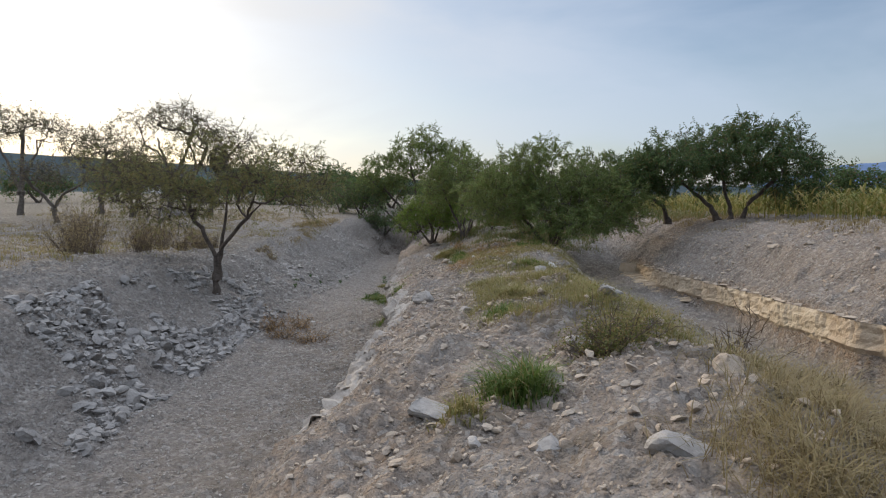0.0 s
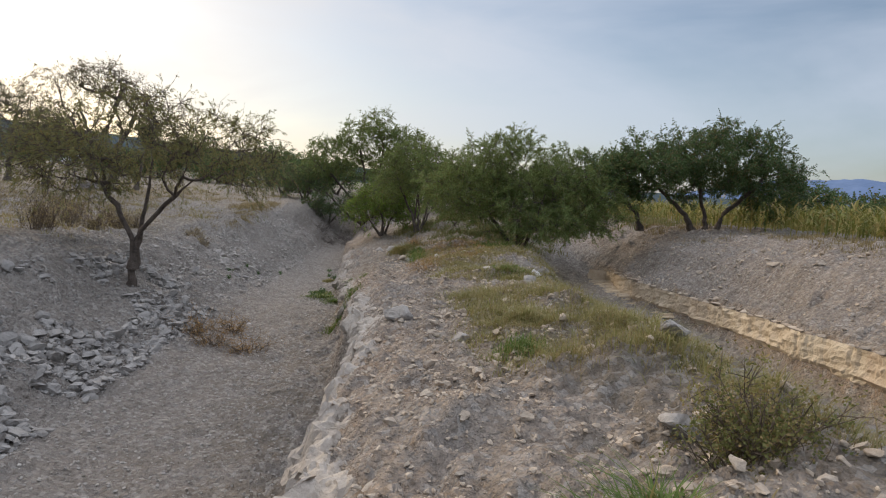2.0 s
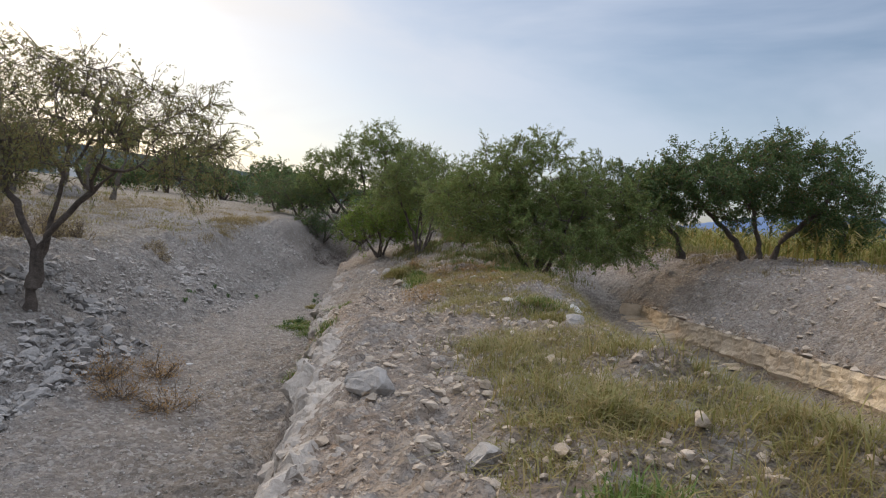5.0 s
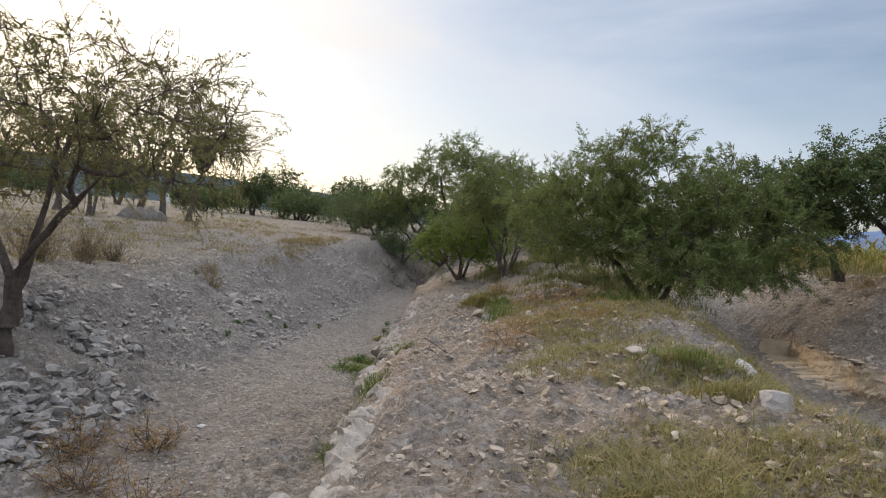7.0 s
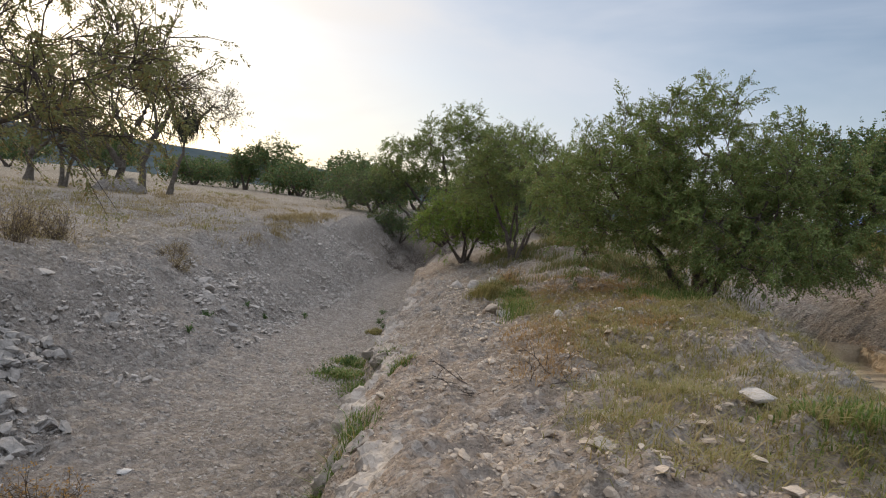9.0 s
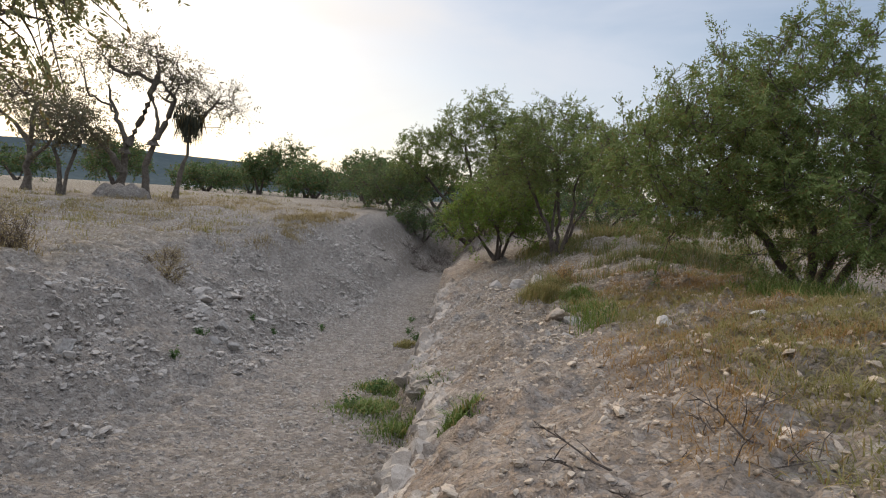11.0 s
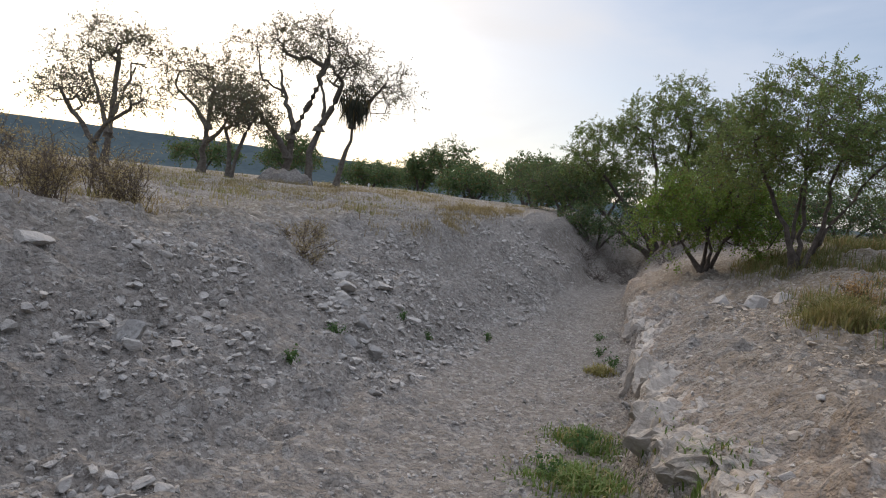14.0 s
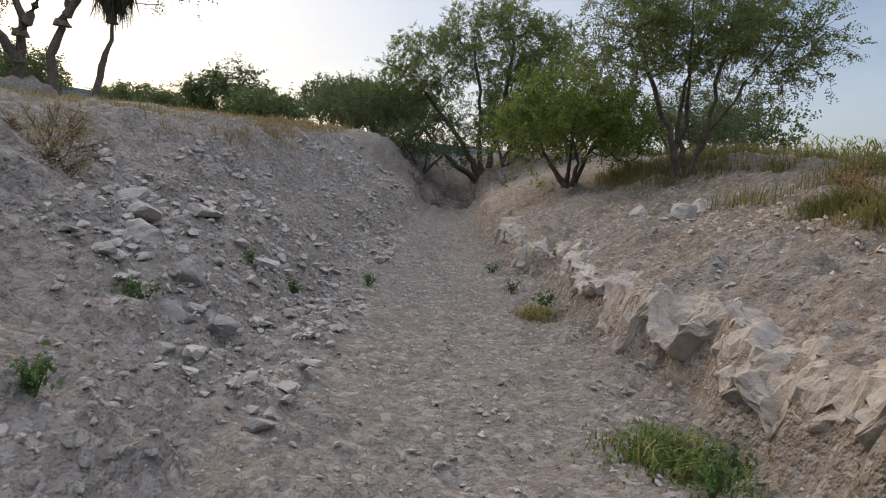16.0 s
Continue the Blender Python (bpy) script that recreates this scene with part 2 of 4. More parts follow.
def mesh_of(name, verts, faces, material=None, smooth=False):
    """A mesh from arrays of vertices and of equal-sided faces."""
    verts, faces = np.asarray(verts, np.float32), np.asarray(faces, np.int32)
    me = bpy.data.meshes.new(name)
    n, sides = faces.shape
    me.vertices.add(len(verts))
    me.vertices.foreach_set("co", verts.ravel())
    me.loops.add(n * sides)
    me.loops.foreach_set("vertex_index", faces.ravel())
    me.polygons.add(n)
    me.polygons.foreach_set("loop_start", np.arange(0, n * sides, sides, dtype=np.int32))
    me.polygons.foreach_set("use_smooth", np.full(n, smooth))
    me.update(calc_edges=True)
    if material:
        me.materials.append(material)
    return me


def part(name, verts, faces, material, parent=None, label="", smooth=False):
    ob = new(name, mesh_of(name, verts, faces, material, smooth))
    if parent is not None:
        ob.parent = parent
    return tagged(ob, label=label) if label else ob


def joined(pieces):
    """(verts, faces) pairs into one."""
    vs, fs, base = [], [], 0
    for v, f in pieces:
        vs.append(v), fs.append(np.asarray(f) + base)
        base += len(v)
    return np.concatenate(vs), np.concatenate(fs)


def ico(level):
    bm = bmesh.new()
    bmesh.ops.create_icosphere(bm, subdivisions=level, radius=1.0)
    v = np.array([p.co[:] for p in bm.verts])
    f = np.array([[p.index for p in q.verts] for q in bm.faces])
    bm.free()
    return v, f


def rock_shape(level, rng, flat=0.7):
    """An angular stone: a ball cut by random planes and roughened."""
    v, f = ico(level)
    v = v.copy()
    for _ in range(15):
        d = rng.normal(size=3)
        d /= np.linalg.norm(d)
        cut = rng.uniform(0.30, 0.72)
        over = np.maximum(v @ d - cut, 0)
        v -= over[:, None] * d
    v += rng.normal(size=v.shape) * (0.02 if level > 2 else 0.035)
    v *= np.array([1.0, rng.uniform(0.6, 0.95), flat * rng.uniform(0.6, 1.0)])
    return v, f


def spread(shapes, places, sizes, rng, tilt=0.5):
    """Copies of shapes at places, turned at random, as one (verts, faces)."""
    which = rng.integers(0, len(shapes), len(places))
    out = []
    for k, (v, f) in enumerate(shapes):
        p, s = places[which == k], sizes[which == k]
        m = len(p)
        if not m:
            continue
        a, b = rng.uniform(0, 2 * np.pi, m), rng.normal(0, tilt, m)
        ca, sa, cb, sb = np.cos(a)[:, None], np.sin(a)[:, None], np.cos(b)[:, None], np.sin(b)[:, None]
        x, y, z = v[None, :, 0], v[None, :, 1], v[None, :, 2]
        y, z = y * cb - z * sb, y * sb + z * cb
        w = np.stack([x * ca - y * sa, x * sa + y * ca, z + 0 * a[:, None]], -1) * s[:, None, None] + p[:, None, :]
        out.append((w.reshape(-1, 3), (f[None] + (np.arange(m) * len(v))[:, None, None]).reshape(-1, f.shape[1])))
    return joined(out)


def tube(points, radii, sides=6):
    """A tapered tube along points, of quads, closed at its tip by its taper."""
    p, r = np.asarray(points, float), np.asarray(radii, float)
    t = np.gradient(p, axis=0)
    t /= np.linalg.norm(t, axis=1)[:, None] + 1e-9
    ref = np.where(np.abs(t[:, 2:3]) > 0.9, np.array([[1.0, 0, 0]]), np.array([[0, 0, 1.0]]))
    u = np.cross(t, ref)
    u /= np.linalg.norm(u, axis=1)[:, None] + 1e-9
    w = np.cross(t, u)
    a = np.arange(sides) * 2 * np.pi / sides
    v = p[:, None] + r[:, None, None] * (np.cos(a)[None, :, None] * u[:, None] + np.sin(a)[None, :, None] * w[:, None])
    n = len(p)
    i, j = np.meshgrid(np.arange(n - 1), np.arange(sides), indexing="ij")
    k = (j + 1) % sides
    f = np.stack([i * sides + j, i * sides + k, (i + 1) * sides + k, (i + 1) * sides + j], -1).reshape(-1, 4)
    return v.reshape(-1, 3), f


# ---- the ground: a dry channel, a berm, a trench, banks and fields ----
YK = [-4, 4, 8, 10, 13, 15, 18, 20, 22, 24, 27, 30, 33, 38, 44, 50]
FLOOR = [-1.75, -1.75, -1.75, -1.72, -1.7, -1.72, -1.8, -1.92, -2.02, -2.12, -2.22, -2.25, -2.22, -2.1, -1.5, -0.5]
PROFILE = [   # x and z along the walk, from the left plain to the right field
    ([-14] * 16, [0.25, 0.25, 0.25, 0.2, 0.1, -0.05, -0.2, -0.3, -0.35, -0.35, -0.32, -0.25, -0.1, 0.05, 0.2, 0.3]),
    ([-7.6, -7.6, -7.6, -7.6, -7.5, -7.4, -7.4, -7.4, -7.6, -7.9, -7.8, -7.6, -7.2, -6.8, -6.6, -6.6],
     [0.2, 0.2, 0.2, 0.12, 0.08, -0.12, -0.32, -0.47, -0.52, -0.5, -0.45, -0.38, -0.25, -0.05, 0.1, 0.2]),
    ([-6.8, -6.8, -6.7, -6.7, -6.7, -6.6, -6.6, -6.7, -6.9, -7.2, -7.1, -7.0, -6.5, -6.1, -6, -6],
     [0.02, 0.02, 0.0, -0.05, -0.1, -0.32, -0.52, -0.65, -0.76, -0.85, -0.58, -0.46, -0.35, -0.15, 0, 0.2]),
    ([-5.6, -5.6, -5.4, -5.3, -5.4, -5.5, -5.6, -5.8, -5.8, -5.7, -5.8, -5.6, -5.1, -4.8, -4.8, -5],
     [-1.0, -1.0, -1.05, -1.1, -1.1, -1.15, -1.2, -1.3, -1.38, -1.35, -1.5, -1.45, -1.35, -1.2, -0.7, 0]),
    ([-4.8, -4.8, -4.5, -4.3, -4.4, -4.5, -4.5, -4.6, -4.7, -4.7, -4.7, -4.6, -4.3, -4, -4, -4.2],
     [v + 0.1 for v in FLOOR]),
    ([-3.4] * 16, FLOOR),
    ([-1.5, -1.35, -1.12, -1.18, -1.4, -1.6, -1.75, -1.9, -2.12, -2.24, -2.42, -2.58, -2.75, -2.9, -2.6, -2.4],
     [v + 0.03 for v in FLOOR]),
    ([-1.2, -1.05, -0.75, -0.8, -1.05, -1.25, -1.5, -1.72, -1.98, -2.08, -2.25, -2.4, -2.5, -2.4, -2.2, -2],
     [-0.5, -0.45, -0.4, -0.42, -0.64, -0.87, -1.15, -1.35, -1.5, -1.65, -1.78, -1.75, -1.6, -1.4, -0.9, -0.3]),
    ([-0.5, -0.4, -0.35, -0.35, -0.6, -0.75, -0.8, -0.8, -0.95, -1, -0.9, -0.7, -1, -1, -1, -1],
     [-0.15, -0.12, -0.15, -0.18, -0.4, -0.5, -0.78, -0.93, -1.0, -1.0, -1.2, -1.1, -0.9, -0.7, -0.3, 0]),
    ([1.9] * 16, [0.38, 0.28, 0.3, 0.14, -0.06, -0.1, -0.08, -0.3, -0.4, -0.42, -0.3, -0.1, -0.1, 0, 0.1, 0.2]),
    ([3.0] * 16, [0.0, -0.1, -0.2, -0.35, -0.5, -0.5, -0.05, -0.2, -0.35, -0.4, -0.3, -0.1, 0, 0, 0.2, 0.3]),
    ([4.6] * 16, [-1.4, -1.4, -1.4, -1.4, -1.4, -1.4, -1.4, -1.4, -1.2, -0.7, -0.45, -0.35, 0, 0.1, 0.2, 0.3]),
    ([6.38] * 16, [-1.4, -1.4, -1.4, -1.4, -1.4, -1.4, -1.4, -1.4, -1.2, -0.95, -0.5, -0.35, 0, 0.1, 0.2, 0.3]),
    ([6.6] * 16, [-0.2, -0.25, -0.35, -0.38, -0.5, -0.62, -0.68, -0.8, -0.8, -0.7, -0.45, -0.2, 0.1, 0.2, 0.3, 0.4]),
    ([7.7] * 16, [0.6, 0.6, 0.55, 0.5, 0.45, 0.35, 0.3, 0.15, 0.1, 0.05, 0.05, 0.1, 0.2, 0.3, 0.4, 0.5]),
    ([9.0] * 16, [0.95, 0.95, 0.95, 0.95, 0.93, 0.87, 0.72, 0.6, 0.58, 0.55, 0.5, 0.5, 0.5, 0.5, 0.5, 0.5]),
    ([12] * 16, [0.9, 0.9, 0.9, 0.9, 0.9, 0.88, 0.85, 0.8, 0.8, 0.75, 0.7, 0.6, 0.55, 0.5, 0.5, 0.5]),
]


def plan(x, y):
    """Smooth height and position across the profile at points x, y (arrays of one shape)."""
    x, y = np.asarray(x, float), np.asarray(y, float)
    near = np.exp(-(np.maximum(np.abs(x) - 9, 0) / 3) ** 2)
    wx = x + near * (0.34 * fbm(x, y, 0.9, 3, 5) + 0.10 * fbm(x, y, 4.0, 2, 9))
    cols = [(np.interp(y, YK, a), np.interp(y, YK, b)) for a, b in PROFILE]
    z, s = np.where(wx <= cols[0][0], cols[0][1], 0.0), np.zeros_like(x)
    for k in range(len(cols) - 1):
        (xa, za), (xb, zb) = cols[k], cols[k + 1]
        u = (wx - xa) / (xb - xa)
        inside = (u > 0) & (u <= 1)
        e = u * u * (3 - 2 * u)
        z = np.where(inside, za + (zb - za) * (0.55 * u + 0.45 * e), z)
        s = np.where(inside, k + u, s)
    last = wx > cols[-1][0]
    z, s = np.where(last, cols[-1][1], z), np.where(last, len(cols) - 1, s)
    return z, s


def ground_z(x, y):
    z, s = plan(x, y)
    x, y = np.asarray(x, float), np.asarray(y, float)
    floor = np.exp(-((s - 5) / 1.0) ** 2)
    far = np.clip((np.hypot(x, y - 18) - 30) / 40, 0, 1)
    rough = (1 - 0.75 * floor) * (1 - far)
    z = z + rough * (0.15 * fbm(x, y, 1.3, 5, 21, 0.58) + 0.11 * np.abs(fbm(x, y, 4.2, 3, 33)))
    z = z + 0.05 * floor * fbm(x, y, 2.2, 4, 41)
    clod = np.maximum(fbm(x, y, 5.5, 3, 43, 0.6), 0) * np.clip(0.5 + 2 * fbm(x, y, 0.9, 2, 44), 0, 1)
    z = z + (1 - far) * ((0.16 - 0.12 * floor) * clod + (0.035 - 0.018 * floor) * fbm(x, y, 12.0, 2, 45, 0.7))
    z = z + rough * (0.05 * fbm(x, y, 7.0, 2, 35) + 0.06 * np.maximum(fbm(x, y, 3.1, 3, 36), 0))
    wall = np.exp(-((s - 6.55) / 0.5) ** 2) + np.exp(-((s - 12.6) / 0.5) ** 2)
    z = z + wall * 0.22 * fbm(x, y, 2.6, 4, 51, 0.6)
    z = z + far * (1.2 * fbm(x, y, 0.013, 3, 61)) * np.clip((np.hypot(x, y) - 60) / 200, 0, 1)
    return z


def graded(dense_a, dense_b, step, limit):
    core = np.arange(dense_a, dense_b, step)
    out, gap, p = [], step, 0.0
    while p < limit:
        gap *= 1.17
        p += gap
        out.append(p)
    out = np.array(out)
    return np.concatenate([(dense_a - out)[::-1], core, core[-1] + out])


def build_ground():
    xs, ys = graded(-7.4, 3.2, 0.045, 2600), graded(1.5, 31.0, 0.052, 2600)
    fine = xs[xs < 3.2]
    right = graded(3.25, 9.6, 0.1, 2600)
    xs = np.concatenate([fine, right[right >= 3.25]])
    gx, gy = np.meshgrid(xs, ys, indexing="xy")
    gz = ground_z(gx, gy)
    _, s = plan(gx, gy)
    ny, nx = gx.shape
    idx = np.arange(nx * ny).reshape(ny, nx)
    f = np.stack([idx[:-1, :-1], idx[:-1, 1:], idx[1:, 1:], idx[1:, :-1]], -1).reshape(-1, 4)
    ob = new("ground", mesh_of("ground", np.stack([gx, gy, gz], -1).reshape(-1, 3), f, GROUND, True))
    n1, n2, n3 = fbm(gx, gy, 0.7, 4, 71), fbm(gx, gy, 2.3, 4, 72), fbm(gx, gy, 0.25, 3, 73)

    def band(a, b, soft=0.5):
        return np.clip((s - a) / soft + 0.5, 0, 1) * np.clip((b - s) / soft + 0.5, 0, 1)

    along = np.clip((gy - 25) / 8, 0, 1)
    masks = {
        "dust": band(4.2, 6.1, 0.8),
        "warm": band(6.3, 9.2, 0.8) * np.clip(0.75 + n1 + n2, 0, 1) * 0.95 + band(13.2, 15.5, 0.6) * 0.45,
        "ochre": band(12.15, 13.02, 0.25) * np.clip(0.9 + 0.8 * n2, 0, 1) * np.clip((26 - gy) / 4, 0, 1),
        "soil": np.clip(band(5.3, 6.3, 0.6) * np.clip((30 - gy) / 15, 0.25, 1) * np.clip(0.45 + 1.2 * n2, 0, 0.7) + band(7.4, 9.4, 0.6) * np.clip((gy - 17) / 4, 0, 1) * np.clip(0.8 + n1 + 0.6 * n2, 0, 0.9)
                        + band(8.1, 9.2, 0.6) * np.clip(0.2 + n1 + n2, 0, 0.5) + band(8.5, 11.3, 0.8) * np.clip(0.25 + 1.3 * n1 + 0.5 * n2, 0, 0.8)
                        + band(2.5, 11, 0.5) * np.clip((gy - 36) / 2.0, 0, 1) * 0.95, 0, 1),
        "dry": np.clip(band(-9, 1.3, 0.8) * np.clip(0.62 + 1.6 * n1 + n3, 0, 1) + band(9.5, 11.2, 1) * np.clip(0.1 + 1.5 * n1, 0, 0.7)
                       + along * band(8.5, 20, 1) * 0.7, 0, 1)
               * (1 - 0.85 * np.exp(-((gx + 10.5 + 0.42 * (gy - 24)) / 1.3) ** 2) * (gy > 12)),
        # dark ground at the channel's end, the thicket's shade painted into it
        "humus_shade": band(2.2, 8.2, 0.8) * np.clip((gy - 34.0) / 2.5 + n1, 0, 1) * np.clip((50 - gy) / 3, 0, 1),
        "field": np.clip((np.hypot(gx, gy - 18) - 25) / 18 + 0.5 * n3, 0, 1),
    }
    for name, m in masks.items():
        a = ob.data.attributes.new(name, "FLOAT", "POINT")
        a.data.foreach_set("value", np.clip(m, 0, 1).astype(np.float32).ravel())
    tagged(ob, "chalky stony ground with a dry channel and berm", "ground", kind="structure")


build_ground()


def gz1(x, y):
    return float(ground_z(np.array([x]), np.array([y]))[0])


# ---- far hills ----
def hill(name, az_a, az_b, dist, tops, material, label, seed):
    """A long ridge between two bearings (degrees left of +y), its heights as degrees above the eye."""
    n, m = 160, 14
    az = np.radians(np.linspace(az_a, az_b, n))
    top = np.interp(np.linspace(0, 1, n), np.linspace(0, 1, len(tops)), tops)
    u = np.linspace(0, 1, n) * 40
    h = dist * np.tan(np.radians(top)) * (1 + 0.05 * fbm(u, u * 0 + seed, 0.6, 4, seed)) + dist * 0.0013 * fbm(u, u * 0, 6.0, 3, seed)
    rows = []
    for k in range(m):
        w = k / (m - 1)
        d = dist * (0.80 + 0.20 * w)
        z = h * (w ** 1.25) * (1 + 0.16 * (1 - w) * fbm(u, u * 0 + 3.0 * w, 1.3, 4, seed + 5)) - 2 * (1 - w)
        rows.append(np.stack([-np.sin(az) * d, np.cos(az) * d, z], -1))
    rows.append(np.stack([-np.sin(az) * dist * 1.25, np.cos(az) * dist * 1.25, h * 0 - 5], -1))
    v = np.concatenate(rows)
    idx = np.arange((m + 1) * n).reshape(m + 1, n)
    f = np.stack([idx[:-1, :-1], idx[:-1, 1:], idx[1:, 1:], idx[1:, :-1]], -1).reshape(-1, 4)
    tagged(part(name, v, f, material, smooth=True), label, "hill", kind="structure")


def hill_material(name, a, b, scale):
    k = Mat(name, 1.0, 0.0)
    c = k.mix(k.noise(scale, 6, 0.7), a, b)
    c = k.mix(k.maths("MULTIPLY", k.noise(scale * 9, 4, 0.7), 0.5), c, tuple(v * 0.75 for v in a))
    return k.colour(c)


HILL_NEAR = hill_material("wooded_hill", (0.055, 0.075, 0.085), (0.085, 0.105, 0.105), 0.012)
# the far mountains' distance haze is painted in as a blue base colour
HILL_FAR = hill_material("haze_tinted_mountain", (0.12, 0.18, 0.30), (0.15, 0.21, 0.33), 0.003)
hill("backdrop_hill", 95, -46, 1100, [3.4, 3.2, 3.1, 3.0, 2.9, 2.9, 2.8, 2.5, 1.9, 1.4, 1.2, 1.1, 1.0, 0.9, 0.7], HILL_NEAR, "long dark wooded hill on the horizon", 3)
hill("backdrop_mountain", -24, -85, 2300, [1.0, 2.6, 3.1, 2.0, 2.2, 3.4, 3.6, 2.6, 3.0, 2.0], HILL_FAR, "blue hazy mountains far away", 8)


def far_shed():
    root = new("far_building")
    az, d = radians(27.2), 380.0
    root.location = (-math.sin(az) * d - 1.2, math.cos(az) * d + 14, 1.5)
    root.rotation_euler = (0, 0, az)
    tagged(root, "low white building far across the plain", "building")
    w, dp, h = 8.0, 5.0, 2.6
    v = np.array([(sx * w, sy * dp, z) for z in (-3, h) for sx, sy in ((-1, -1), (1, -1), (1, 1), (-1, 1))])
    part("wall", v, [(0, 1, 5, 4), (1, 2, 6, 5), (2, 3, 7, 6), (3, 0, 4, 7)], WHITE, root)
    v = np.array([(-w - 0.4, -dp - 0.4, h), (w + 0.4, -dp - 0.4, h), (w + 0.4, 0, h + 1.2), (-w - 0.4, 0, h + 1.2), (w + 0.4, dp + 0.4, h), (-w - 0.4, dp + 0.4, h)])
    part("roof", v, [(0, 1, 2, 3), (3, 2, 4, 5)], WHITE, root)


WHITE = rock_material("white_paint", (0.70, 0.70, 0.70), (0.80, 0.80, 0.80))
far_shed()


# ---- trees ----
def leaf_sprays(centres, dirs, rng, length, leaflets, width, droop=0.35):
    """Feathery leaves: leaflets in pairs along a drooping stalk, each a narrow diamond."""
    n = len(centres)
    d = dirs / (np.linalg.norm(dirs, axis=1)[:, None] + 1e-9)
    d = d + rng.normal(0, 0.45, d.shape) - np.array([0, 0, droop])
    d /= np.linalg.norm(d, axis=1)[:, None]
    side = np.cross(d, rng.normal(size=d.shape))
    side /= np.linalg.norm(side, axis=1)[:, None] + 1e-9
    ln = length * rng.uniform(0.6, 1.3, n)
    t = np.repeat(np.linspace(0.15, 1, leaflets // 2), 2)
    sg = np.tile([1.0, -1.0], leaflets // 2)
    base = centres[:, None] + d[:, None] * (ln[:, None] * t[None])[..., None]
    out = (side[:, None] * sg[None, :, None] * 0.8 + d[:, None] * 0.55) * (ln[:, None] * 0.34 * (1.15 - 0.5 * t)[None])[..., None]
    out = out + rng.normal(0, 0.06, out.shape) * ln[:, None, None]
    cross = np.cross(out, d[:, None] + rng.normal(0, 0.5, out.shape))
    cross /= np.linalg.norm(cross, axis=-1)[..., None] + 1e-9
    cross *= width
    v = np.stack([base, base + out * 0.5 + cross, base + out, base + out * 0.5 - cross], 2).reshape(-1, 3)
    f = np.arange(len(v)).reshape(-1, 4)
    return v, f


def grow_tree(stems, crown, clumps, rng, spread_r):
    """Skeleton: stems are lists of points; branches reach from them to clump centres inside the crown's ellipsoids."""
    nodes, parent, stem_of = [], [], []
    for k, st in enumerate(stems):
        st = np.asarray(st, float)
        fine = np.concatenate([np.linspace(st[i], st[i + 1], 4, endpoint=False) for i in range(len(st) - 1)] + [st[-1:]])
        fine[1:-1] += rng.normal(0, 0.008 * np.linalg.norm(st[-1] - st[0]), fine[1:-1].shape)
        for i, p in enumerate(fine):
            nodes.append(p), parent.append(len(nodes) - 2 if i else -1), stem_of.append(k)
    n_stem = len(nodes)
    share = np.array([c[3] * c[4] * c[5] for c in crown], float) ** 0.8
    pts = []
    for c, m in zip(crown, np.maximum((share / share.sum() * clumps).astype(int), 3)):
        d = rng.normal(size=(m, 3))
        d /= np.linalg.norm(d, axis=1)[:, None]
        pts.append(np.array(c[:3]) + d * np.array(c[3:6]) * (rng.uniform(0.12, 1, (m, 1)) ** 0.42) * rng.uniform(0.82, 1.1, (m, 1)))
    pts = np.concatenate(pts)
    tops = np.array([nodes[i] for i in range(n_stem)])
    order = np.argsort(np.min(np.linalg.norm(pts[:, None] - tops[None], axis=2), axis=1))
    ends = []
    free = np.array([k > 0.35 * n_stem / len(stems) for _ in stems for k in range(n_stem // len(stems))] + [True] * (n_stem - (n_stem // len(stems)) * len(stems)))
    allowed = list(free[:n_stem])
    for k in order:
        q = pts[k]
        arr = np.array(nodes)
        gap = np.linalg.norm(arr - q, axis=1)
        up = np.maximum(arr[:, 2] - q[2], 0)
        cost = gap + 0.8 * up + np.where(np.array(allowed), 0, 50)
        j = int(np.argmin(cost))
        a, n = nodes[j], max(2, int(gap[j] / (spread_r * 0.6)))
        bend = np.array([0, 0, -0.10 * gap[j]]) + rng.normal(0, 0.055 * gap[j], 3)
        last = j
        for i in range(1, n + 1):
            w = i / n
            p = a + (q - a) * w + bend * (4 * w * (1 - w)) + rng.normal(0, 0.013 * gap[j], 3) * (w < 1)
            nodes.append(p), parent.append(last), allowed.append(True)
            last = len(nodes) - 1
        ends.append(last)
    load = np.zeros(len(nodes))
    load[ends] = 1
    for i in range(len(nodes) - 1, -1, -1):
        if parent[i] >= 0:
            load[parent[i]] += load[i]
    return np.array(nodes), np.array(parent), load, n_stem, np.array(ends), stem_of


